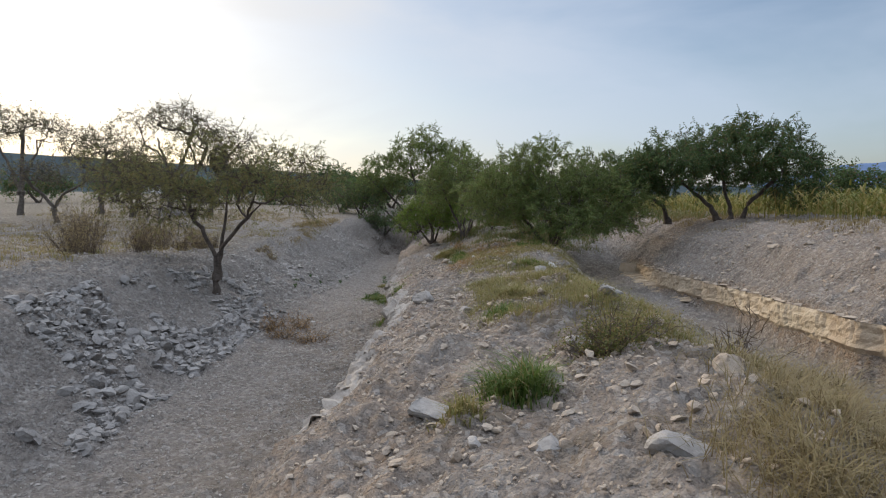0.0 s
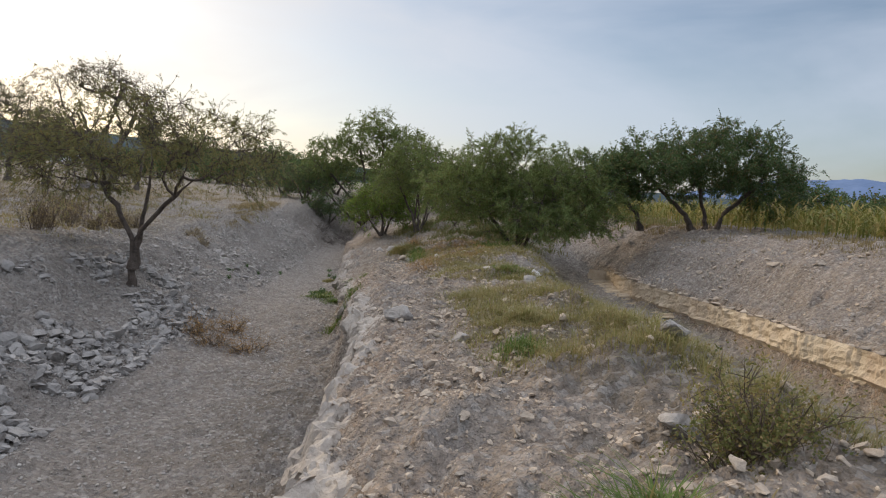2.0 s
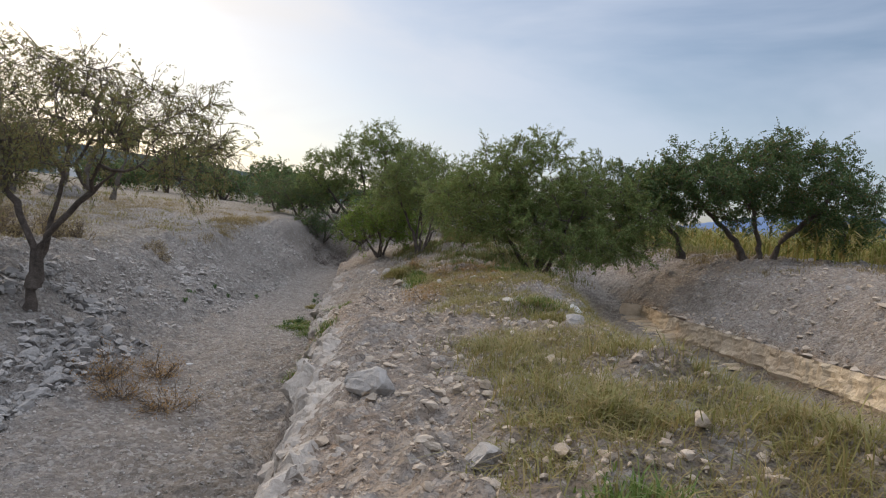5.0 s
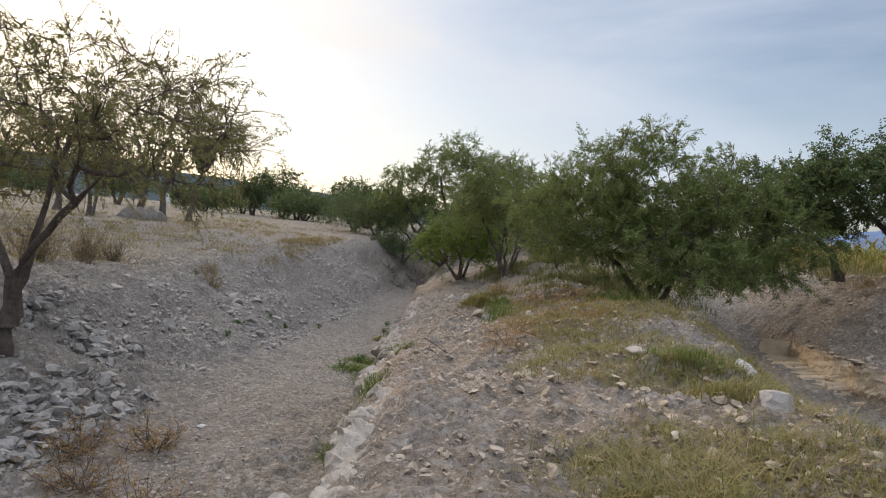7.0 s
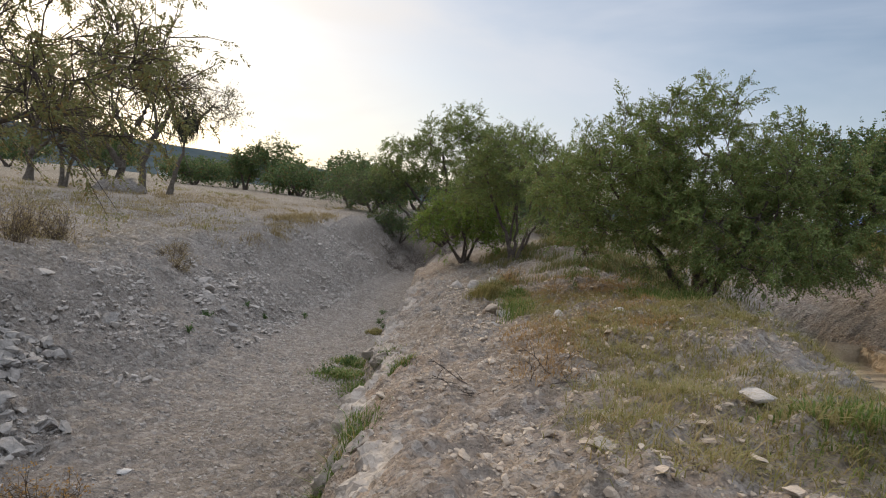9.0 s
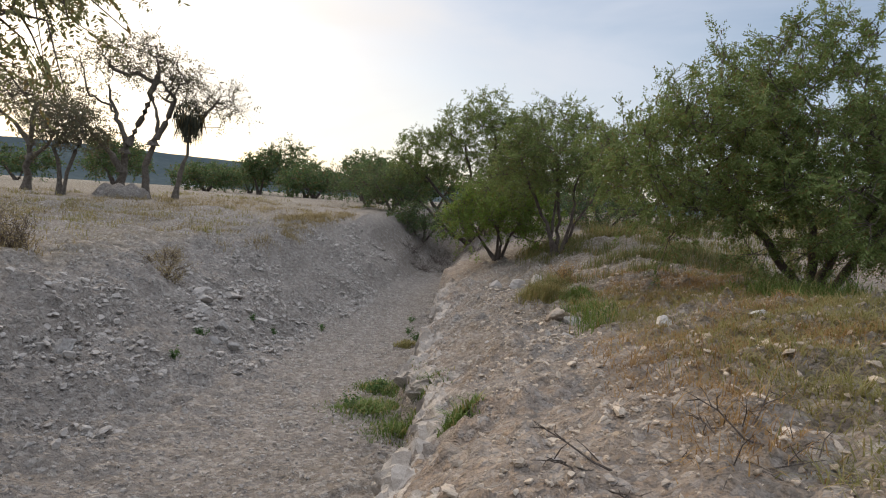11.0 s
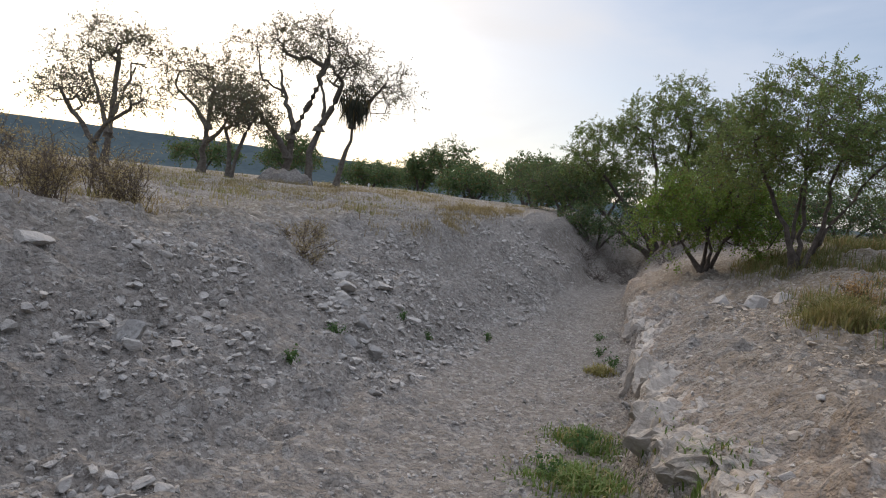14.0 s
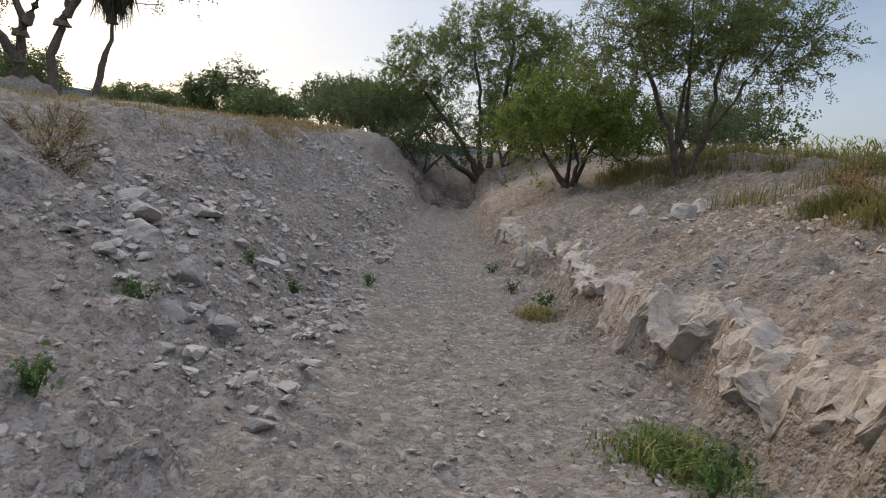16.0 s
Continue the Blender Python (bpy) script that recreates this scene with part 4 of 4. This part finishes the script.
tufts("dry_grass", patch(3200, -22, -7.6, 9, 42, G, 0.35, 87, -0.02), 20, 0.14, 0.16, GRASS_DRY, "short dry grass on the plain", 7, 0.006, 0.5)
tufts("mixed_grass", patch(1500, -24, -7.4, 9, 46, G, 0.3, 88, 0.05), 22, 0.15, 0.18, GRASS_MIX, "yellow-green grass on the plain", 8, 0.007, 0.5)
tufts("dry_grass", patch(260, -8.2, -6.7, 26, 37, G, 0.5, 89, -0.1), 40, 0.14, 0.22, GRASS_DRY, "dry grass along the top of the bank", 9, 0.005, 0.5)
tufts("dry_grass", patch(500, 8.4, 12, 8, 26, G, 0.5, 90, 0.0), 30, 0.14, 0.2, GRASS_DRY, "dry grass at the edge of the field", 10, 0.006, 0.5)

single_tuft("grass_tuft", 0.6, 4.5, 0.13, 0.36, 900, GRASS_GREEN, "bright green grass tuft on the berm", 11, 0.006, 0.55)
single_tuft("grass_tuft", 0.2, 4.1, 0.09, 0.2, 300, GRASS_MIX, "yellow-green grass tuft beside a stone", 12, 0.005)
single_tuft("grass_tuft", -1.4, 15.0, 0.17, 0.24, 900, GRASS_GREEN, "green grass tuft under the bank", 14, 0.005)
single_tuft("grass_tuft", 1.75, 13.9, 0.28, 0.2, 700, GRASS_GREEN, "low green grass patch on the berm", 15, 0.005)
single_tuft("grass_tuft", 1.7, 12.9, 0.16, 0.22, 500, GRASS_MIX, "yellow-green grass tuft on the berm", 16, 0.005)
single_tuft("grass_tuft", 1.0, 8.6, 0.2, 0.2, 600, GRASS_MIX, "low grass tuft among stones", 17, 0.005)
single_tuft("grass_tuft", 0.75, 7.6, 0.14, 0.2, 500, GRASS_GREEN, "small green grass tuft among stones", 18, 0.005)
single_tuft("grass_tuft", -1.85, 19.2, 0.22, 0.16, 900, GRASS_GREEN, "green weeds on the channel floor", 19, 0.006)
single_tuft("grass_tuft", -2.35, 19.9, 0.25, 0.17, 1300, GRASS_GREEN, "green weeds along the wall's foot", 20, 0.006)
single_tuft("grass_tuft", -2.45, 21.0, 0.2, 0.15, 900, GRASS_GREEN, "green weeds along the wall's foot", 21, 0.006)
single_tuft("grass_tuft", -2.62, 24.4, 0.12, 0.18, 400, GRASS_MIX, "small yellow-green tuft by the wall", 22, 0.006)
single_tuft("grass_tuft", -1.15, 16.9, 0.07, 0.2, 260, GRASS_GREEN, "small green tuft on the bank", 23, 0.006)
single_tuft("grass_tuft", 0.3, 22.6, 0.15, 0.28, 700, GRASS_GREEN, "green grass tuft on the berm", 24, 0.006)
single_tuft("grass_tuft", -0.2, 22.9, 0.22, 0.36, 1100, GRASS_MIX, "rounded yellow-green grass tuft on the berm", 25, 0.005)
single_tuft("grass_tuft", -0.1, 23.8, 0.2, 0.36, 1400, GRASS_OLIVE, "rounded brownish grass clump on the bank", 26, 0.005)


def brush(name, x, y, size, stems, material, label, seed, spread_out=0.6, leafy=0, leaf=None):
    """A dry bush of thin branching stems."""
    rng = np.random.default_rng(seed)
    root = new(name)
    root.location = at_ground(x, y)
    tagged(root, label, "bush")
    pieces, tips = [], []
    for _ in range(stems):
        d = np.array([rng.normal(0, spread_out), rng.normal(0, spread_out), 1.0])
        d /= np.linalg.norm(d)
        p0 = np.array([rng.normal(0, 0.12 * size), rng.normal(0, 0.12 * size), -0.03])
        p0[2] += gz1(x + p0[0], y + p0[1]) - root.location[2] - 0.02
        ln = size * rng.uniform(0.5, 1.1)
        line = [p0 + d * ln * w + rng.normal(0, 0.03 * ln, 3) * (w > 0) for w in (0, 0.33, 0.66, 1)]
        pieces.append(tube(line, [0.007, 0.005, 0.0035, 0.0015], 4))
        for _ in range(5):
            w = rng.uniform(0.3, 0.95)
            s = p0 + d * ln * w
            e = d * 0.5 + rng.normal(0, 0.6, 3)
            e /= np.linalg.norm(e)
            q = s + e * ln * rng.uniform(0.15, 0.4)
            pieces.append(tube([s, (s + q) / 2 + rng.normal(0, 0.02 * ln, 3), q], [0.004, 0.003, 0.001], 3))
            tips.append(q)
    part("twig_tangle", *joined(pieces), material, root)
    if leafy:
        t = np.repeat(np.array(tips), leafy, 0) + rng.normal(0, 0.04 * size, (len(tips) * leafy, 3))
        part("foliage", *leaf_sprays(t, rng.normal(size=t.shape), rng, 0.07 * size + 0.03, 4, 0.008, 0.2), leaf or GRASS_DRY, root)
    return root


brush("dry_bush", 1.62, 5.35, 0.5, 45, TWIG, "dry tangled bush with a few green leaves", 201, 0.9, 4, GRASS_MIX)
brush("dry_bush", 1.38, 5.1, 0.45, 45, TWIG, "dry tangled bush with a few green leaves", 202, 0.9, 4, GRASS_OLIVE)
brush("dry_bush", 2.3, 5.0, 0.55, 12, TWIG, "bare dry bush beside the trench", 203, 0.8)
for k, (bx, by, bs) in enumerate([(-3.6, 13.6, 0.55), (-2.9, 13.4, 0.5), (-4.1, 14.3, 0.5), (-3.5, 14.8, 0.45)]):
    brush("dry_bush", bx, by, bs, 26, TWIG, "reddish-brown dead bush on the channel floor", 210 + k, 1.3, 2, GRASS_RUST)
for k, (bx, by, bs) in enumerate([(-8.8, 15.2, 1.2), (-9.6, 16.5, 1.3), (-8.2, 16.6, 1.0), (-10.4, 17.4, 1.3), (-8.0, 20.1, 1.0), (-8.8, 21.6, 1.2),
                                  (-9.4, 20.4, 1.4), (-8.2, 19.2, 1.1), (-8.0, 21.2, 0.9), (-9.1, 18.6, 1.3), (-10.2, 21.8, 1.2), (-8.2, 13.6, 0.9)]):
    brush("dry_bush", bx, by, bs * (1.0 if by < 17.5 else 0.72), 42, TWIG, "tall bare brown brush on the bank's top", 220 + k, 0.35, 2, GRASS_DRY)
for k, (bx, by, bs) in enumerate([(-6.9, 23.4, 0.45), (-6.6, 22.9, 0.4), (-7.2, 24.0, 0.4)]):
    brush("dry_bush", bx, by, bs, 26, TWIG, "low grey-brown bush on the slope", 240 + k, 1.2, 2, GRASS_DRY)
brush("dry_bush", -0.2, 15.3, 0.5, 9, BARK, "heap of dark dead branches on the berm", 250, 5.0)
brush("dry_bush", 0.25, 15.6, 0.55, 9, BARK, "heap of dark dead branches on the berm", 251, 5.0)
for k, (bx, by, bs) in enumerate([(-3.9, 36.8, 0.8), (-2.9, 37.6, 1.0), (-4.6, 38.2, 0.9), (-1.9, 36.6, 0.9), (-3.4, 39.2, 1.1)]):
    brush("dry_bush", bx, by, bs, 34, BARK, "dark dead brush at the channel's end", 260 + k, 1.6)
brush("dry_bush", 0.3, 24.3, 0.4, 30, TWIG, "brown twiggy bush on the bank", 252, 0.9, 3, GRASS_RUST)


def weed(x, y, size, seed):
    rng = np.random.default_rng(seed)
    root = new("weed")
    root.location = at_ground(x, y, 0)
    tagged(root, "small green weed growing between stones", "plant", "weeds in the channel")
    stalk, tips = [], []
    for _ in range(5):
        d = np.array([rng.normal(0, 0.35), rng.normal(0, 0.35), 1.0])
        stalk.append(tube([(0, 0, -0.03), d * size * 0.5, d * size], [0.005, 0.004, 0.002], 4))
        tips.append(d * size * rng.uniform(0.3, 1.0, (9, 1)))
    part("stalk", *joined(stalk), WEED, root)
    t = np.concatenate(tips)
    part("foliage", *leaf_sprays(t, rng.normal(size=t.shape) + (0, 0, 0.4), rng, size * 0.45, 4, 0.014, 0), WEED, root)


for k, (wx, wy, ws) in enumerate([(-4.85, 23.4, 0.14), (-5.2, 23.3, 0.12), (-5.3, 21.6, 0.13), (-2.5, 24.8, 0.18), (-2.75, 25.6, 0.14), (-2.9, 27.0, 0.14),
                                  (-5.0, 20.2, 0.12), (-4.4, 24.8, 0.12), (-2.45, 20.6, 0.2), (-2.6, 19.8, 0.16)]):
    weed(wx, wy, ws, 300 + k)


def corn_field():
    rng = np.random.default_rng(401)
    rows = np.arange(11.2, 30, 0.85)
    x = np.repeat(rows, 150) + rng.normal(0, 0.08, len(rows) * 150)
    y = np.tile(np.linspace(12, 52, 150), len(rows)) + rng.normal(0, 0.1, len(rows) * 150)
    base = on_ground(x, y)
    h = rng.uniform(0.75, 1.15, len(x))
    stalks = blades(base, h, rng, 0.018, 0.08)
    n = 7
    c = np.repeat(base, n, 0)
    c[:, 2] += np.repeat(h, n) * rng.uniform(0.15, 0.95, len(c))
    leaves = blades(c, rng.uniform(0.12, 0.32, len(c)), rng, 0.028, 1.5)
    ob = part("corn_field", *joined([stalks, leaves]), CORN)
    tagged(ob, "ripening yellow-green corn in the field", "corn", kind="stuff")


corn_field()

# ---- stones ----
R = np.random.default_rng(501)
BIG = [rock_shape(3, R) for _ in range(6)]
MID = [rock_shape(2, R) for _ in range(10)]
SMALL = [rock_shape(1, R) for _ in range(10)]


def boulder(x, y, size, material, label, seed, sink=0.3, shape=None):
    rng = np.random.default_rng(seed)
    v, f = BIG[seed % len(BIG)]
    ob = part("rock", v * size * (shape or (1, 1, 1)), f, material)
    ob.location = (x, y, gz1(x, y) + size * 0.45 * (1 - 2 * sink) * (shape or (1, 1, 1))[2])
    ob.rotation_euler = (rng.normal(0, 0.15), rng.normal(0, 0.15), rng.uniform(0, 6.28))
    tagged(ob, label, "rock")


for k, (bx, by, bs, bm_, bl) in enumerate([
        (-0.05, 4.35, 0.22, STONE, "large pale limestone block on the berm"), (0.72, 3.6, 0.13, STONE, "angular limestone rock on the berm"),
        (0.3, 3.75, 0.09, STONE, "small limestone rock beside a grass tuft"), (1.96, 4.15, 0.16, STONE_WARM, "brownish limestone rock in dry grass"),
        (1.3, 3.1, 0.2, STONE, "pale rock half buried in the berm"), (1.86, 7.15, 0.24, STONE, "broad pale rock on the berm"),
        (1.55, 8.9, 0.15, STONE, "upright pale rock in grass"), (1.0, 9.45, 0.15, STONE, "pale rock in grass"), (0.27, 8.4, 0.17, STONE, "limestone rock on bare ground"),
        (-0.36, 9.7, 0.26, STONE, "wide limestone rock at the berm's edge"), (1.3, 5.6, 0.17, STONE, "flat angular limestone slab"),
        (0.37, 13.75, 0.13, STONE, "limestone rock on the berm"), (1.41, 14.5, 0.16, STONE, "pale limestone rock in grass"),
        (2.3, 14.1, 0.22, STONE_WHITE, "pale flat rock in green grass"), (1.85, 12.35, 0.2, STONE, "pale rock in dry grass"),
        (0.7, 19.0, 0.15, STONE_WHITE, "white rock lying in dry grass"), (0.02, 20.7, 0.17, STONE, "limestone rock on the berm"),
        (-0.1, 19.9, 0.13, STONE, "limestone rock on the berm"), (1.4, 18.4, 0.12, STONE_WHITE, "white rock in dry grass"),
        (-1.47, 19.15, 0.13, STONE_WARM, "brownish rock at the bank's edge"), (-5.55, 18.9, 0.24, STONE_GREY, "grey rubble block on the slope"),
        (-5.65, 22.4, 0.24, STONE, "pale rubble block on the slope"), (-5.9, 22.9, 0.2, STONE, "pale rubble block on the slope"),
        (-6.1, 23.1, 0.22, STONE, "pale rubble block on the slope"), (-5.75, 23.6, 0.22, STONE, "pale rubble block on the slope"),
        (-5.2, 21.7, 0.2, STONE_GREY, "grey rubble block at the slope's foot"), (-4.95, 21.8, 0.17, STONE_GREY, "grey rubble block at the slope's foot"),
        (-5.3, 22.1, 0.18, STONE_GREY, "grey rubble block at the slope's foot"), (-5.1, 23.4, 0.17, STONE, "pale block at the slope's foot"),
        (-3.42, 15.7, 0.09, STONE_WHITE, "small white stone on the channel floor"), (-6.6, 18.9, 0.2, STONE, "pale block near the bank's top"),
        (-1.0, 26.8, 0.3, STONE, "pale limestone outcrop on the bank"), (-0.5, 26.4, 0.28, STONE, "pale limestone outcrop on the bank"),
        (0.0, 27.0, 0.25, STONE, "pale limestone outcrop on the bank"), (-0.1, 21.0, 0.26, STONE_WARM, "large tan rock set in the bank"),
        (7.6, 14.9, 0.2, STONE_WARM, "tan rock on the far slope"), (7.7, 13.6, 0.16, STONE_WARM, "tan rock on the far slope"), (8.0, 16.4, 0.18, STONE, "pale rock on the far slope")]):
    boulder(bx, by, bs, bm_, bl, 600 + k)


def mound(x, y, r, h, label):
    v, f = ico(4)
    v = v * (r, r * 0.8, h)
    v[:, 2] += 0.5 * h * fbm(v[:, 0], v[:, 1], 2.5, 4, 90)
    v[:, 0] += 0.25 * fbm(v[:, 1], v[:, 2], 2.0, 3, 92)
    ob = part("earth_mound", v, f, GROUND, smooth=True)
    ob.location = (x, y, gz1(x, y) - 0.05)
    tagged(ob, "small pale heap of earth under old trees", "mound")


mound(-16.6, 37.3, 1.1, 0.6, "")


def rubble(name, n, sampler, lo, hi, shapes, material, label, seed, own=0, sink=0.2):
    """Loose stones: the first `own` as things, the rest joined."""
    rng = np.random.default_rng(seed)
    x, y = sampler(n, rng)
    s = lo * (hi / lo) ** (rng.uniform(0, 1, len(x)) ** 2.2)
    p = on_ground(x, y)
    p[:, 2] += s * (0.45 - sink)
    if own:
        pick = np.argsort(-s)[:own]
        for k in pick:
            v, f = shapes[k % len(shapes)]
            ob = new("stone", OWN_MESH.setdefault((k % len(shapes), material.name), mesh_of("stone", v, f, material)))
            ob.location, ob.scale = p[k], (s[k],) * 3
            ob.rotation_euler = (rng.normal(0, 0.4), rng.normal(0, 0.4), rng.uniform(0, 6.28))
            tagged(ob, label, "stone", name + " stones")
        rest = np.setdiff1d(np.arange(len(s)), pick)
        p, s = p[rest], s[rest]
    if len(p):
        small = s < 0.055
        heaps = [spread(sh, p[m], s[m], rng) for sh, m in ((SMALL, small), (shapes, ~small)) if m.any()]
        tagged(part(name, *joined(heaps), material), label.replace("stone ", "stones ").replace("block ", "blocks "), "stones", kind="stuff")


OWN_MESH = {}


def area(x0, x1, y0, y1, scale=0.8, seed=1, thresh=-9.0):
    def pick(n, rng):
        p = patch(n, x0, x1, y0, y1, rng, scale, seed, thresh)
        return p[:, 0], p[:, 1]
    return pick


rubble("bank_rubble", 8000, area(-6.4, -4.2, 7.0, 17.6, 0.7, 601, -0.2), 0.022, 0.19, MID, STONE_GREY, "broken grey limestone on the bank", 701, own=110)
rubble("bank_rubble", 9000, area(-6.8, -4.3, 17.0, 35.0, 0.9, 602, 0.04), 0.018, 0.10, MID, STONE, "broken pale limestone on the bank", 702, own=60)
rubble("berm_rubble", 3600, area(-0.6, 2.8, 1.5, 14.0, 0.8, 603, -0.1), 0.015, 0.085, MID, STONE_WARM, "pale limestone on the berm", 703, own=90)
rubble("berm_rubble", 3200, area(-1.2, 2.4, 14.0, 27.0, 0.8, 604, -0.05), 0.016, 0.075, MID, STONE_WARM, "pale limestone on the berm", 704, own=40)
rubble("lip_stones", 900, area(-2.5, -0.9, 12.0, 30.0, 1.0, 605, 0.05), 0.018, 0.07, MID, STONE, "whitish limestone along the wall", 705, own=20)
rubble("slope_rubble", 1500, area(6.5, 9.5, 8.0, 24.0, 0.8, 606, -0.05), 0.022, 0.10, MID, STONE_WARM, "tan limestone on the far slope", 706, own=20)
rubble("gravel", 17000, area(-5.2, -1.4, 6.0, 31.0), 0.009, 0.042, SMALL, STONE, "fine gravel on the channel floor", 707)
rubble("gravel", 24000, area(-1.0, 3.0, 1.2, 27.0, 0.9, 607, -0.2), 0.009, 0.045, SMALL, STONE_WARM, "fine gravel on the berm", 708)
rubble("gravel", 17000, area(-7.6, -4.5, 6.0, 33.0, 0.9, 608, -0.25), 0.01, 0.052, SMALL, STONE_GREY, "fine gravel on the bank", 709)
rubble("gravel", 5000, area(6.4, 11, 8.0, 26.0, 0.9, 609, -0.2), 0.012, 0.05, SMALL, STONE_WARM, "fine gravel on the far slope", 710)


# bedded stones of the trench's cut face
def face_x(y, z):
    """Where the cut face stands at height z."""
    xs = np.linspace(5.7, 7.6, 96)
    zs = ground_z(xs, np.full(96, y))
    above = np.nonzero((zs > z) & (xs > 6.0))[0]
    return float(xs[above[0]]) if len(above) else 7.6


def cut_face():
    rng = np.random.default_rng(801)
    root = new("rock_ledge")
    root.location = (6.6, 14, -0.6)
    tagged(root, "ledge of tan limestone blocks along the ochre cut", "ledge")
    y = 5.0
    while y < 21.5:         # the ledge along the top
        w = rng.uniform(0.2, 0.45)
        z = np.interp(y, YK, PROFILE[13][1]) - 0.02 + rng.normal(0, 0.015)
        v, f = MID[rng.integers(len(MID))]
        ob = part("block", v * (0.22, w * 0.75, 0.09), f, STONE_WARM, root)
        ob.location = (face_x(y + w / 2, z) + 0.02 - root.location[0], y + w / 2 - 14, z + 0.6)
        y += w * 0.95
    y = 4.5
    while y < 21.5:         # the ochre face under it, panel by panel
        w = rng.uniform(0.8, 1.6)
        ys = np.linspace(y, y + w, int(w / 0.05))
        down = np.linspace(0.0, 0.6, 13)
        top = np.interp(ys, YK, PROFILE[13][1])
        xs = np.linspace(6.0, 7.6, 60)
        zs = ground_z(*np.meshgrid(xs, ys))
        zd = top[None] - down[:, None]
        hit = xs[np.argmax(zs[None] > np.minimum(zd, top[None] - 0.3)[..., None], axis=2)]
        grid = np.stack([hit - 0.06 + 0.9 * np.maximum(down - 0.4, 0)[:, None], np.repeat(ys[None], len(down), 0), zd], -1)
        grid[..., 0] += 0.07 * fbm(grid[..., 1], grid[..., 2] * 2.5, 3.0, 4, 803, 0.6) - 0.03
        m, n = grid.shape[:2]
        idx = np.arange(m * n).reshape(m, n)
        f = np.stack([idx[:-1, :-1], idx[1:, :-1], idx[1:, 1:], idx[:-1, 1:]], -1).reshape(-1, 4)
        part("cut_panel", grid.reshape(-1, 3) - np.array(root.location), f, STONE_OCHRE, root)
        y += w
    return root


cut_face()


def wall_crust():
    """The hard pale crust over the channel's undercut wall, as one rough shell."""
    ys = np.arange(5.0, 31.0, 0.035)
    lip_x, lip_z = np.interp(ys, YK, PROFILE[7][0]), np.interp(ys, YK, PROFILE[7][1])
    floor_z = np.interp(ys, YK, FLOOR)
    for _ in range(3):      # follow the meander of the ground
        edge = lip_x - (0.34 * fbm(lip_x, ys, 0.9, 3, 5) + 0.10 * fbm(lip_x, ys, 4.0, 2, 9))
    edge = edge - 0.05 + 0.10 * fbm(ys, ys * 0, 2.6, 3, 95)
    drop = lip_z - floor_z
    su = np.linspace(0, 1, 22)
    low = np.linspace(0, 1, 26)
    rows = []
    reach = 0.40 + 0.45 * fbm(ys, ys * 0 + 9, 1.2, 3, 96)
    for w in su[:-1]:       # the top, sinking into the bank
        x = edge + (1 - w) * reach
        z = ground_z(x, ys) - 0.05 * (1 - w) + 0.035 * w + 0.05 * fbm(x * 1.0, ys, 6, 4, 97, 0.6) * (0.3 + w)
        rows.append(np.stack([x, ys, z], -1))
    top = rows[-1][:, 2]
    for w in low:           # the face: a rounded lip, a hollow, a foot
        bulge = -0.06 * np.sin(np.pi * min(w / 0.3, 1)) + 0.13 * np.sin(np.pi * np.clip((w - 0.25) / 0.55, 0, 1)) - 0.16 * max(w - 0.8, 0) / 0.2
        n = 0.16 * fbm(ys, ys * 0 + w * drop * 1.0, 3.2, 5, 98, 0.6) + 0.05 * np.abs(fbm(ys, ys * 0 + 3 * w, 9, 3, 99))
        rows.append(np.stack([edge + bulge * np.clip(drop, 0.3, 0.8) / 0.55 + n, ys, top + (floor_z - 0.08 - top) * w + 0.03 * fbm(ys, ys * 0 + 5 * w, 7, 3, 94)], -1))
    grid = np.stack(rows)
    grid[..., 0] += 0.05 * fbm(grid[..., 1] + 0.7 * grid[..., 2], grid[..., 2] * 1.6, 8.0, 3, 93, 0.65)
    grid[..., 2] += 0.03 * fbm(grid[..., 1], grid[..., 0] + grid[..., 2], 10.0, 2, 92)
    root = new("rock_crust")
    root.location = (-1.5, 18.0, -1.0)
    tagged(root, "undercut crust of whitish limestone along the channel wall", "rock face")
    rng, start = np.random.default_rng(805), 0
    while start < len(ys) - 1:      # slab after slab along the wall
        end = min(start + int(rng.integers(28, 70)), len(ys) - 1)
        v = grid[:, start:end + 1].copy()
        m, n = v.shape[:2]
        idx = np.arange(m * n).reshape(m, n)
        f = np.stack([idx[:-1, :-1], idx[1:, :-1], idx[1:, 1:], idx[:-1, 1:]], -1).reshape(-1, 4)
        part("slab", v.reshape(-1, 3) - np.array(root.location), f, CRUST, root)
        start = end


wall_crust()
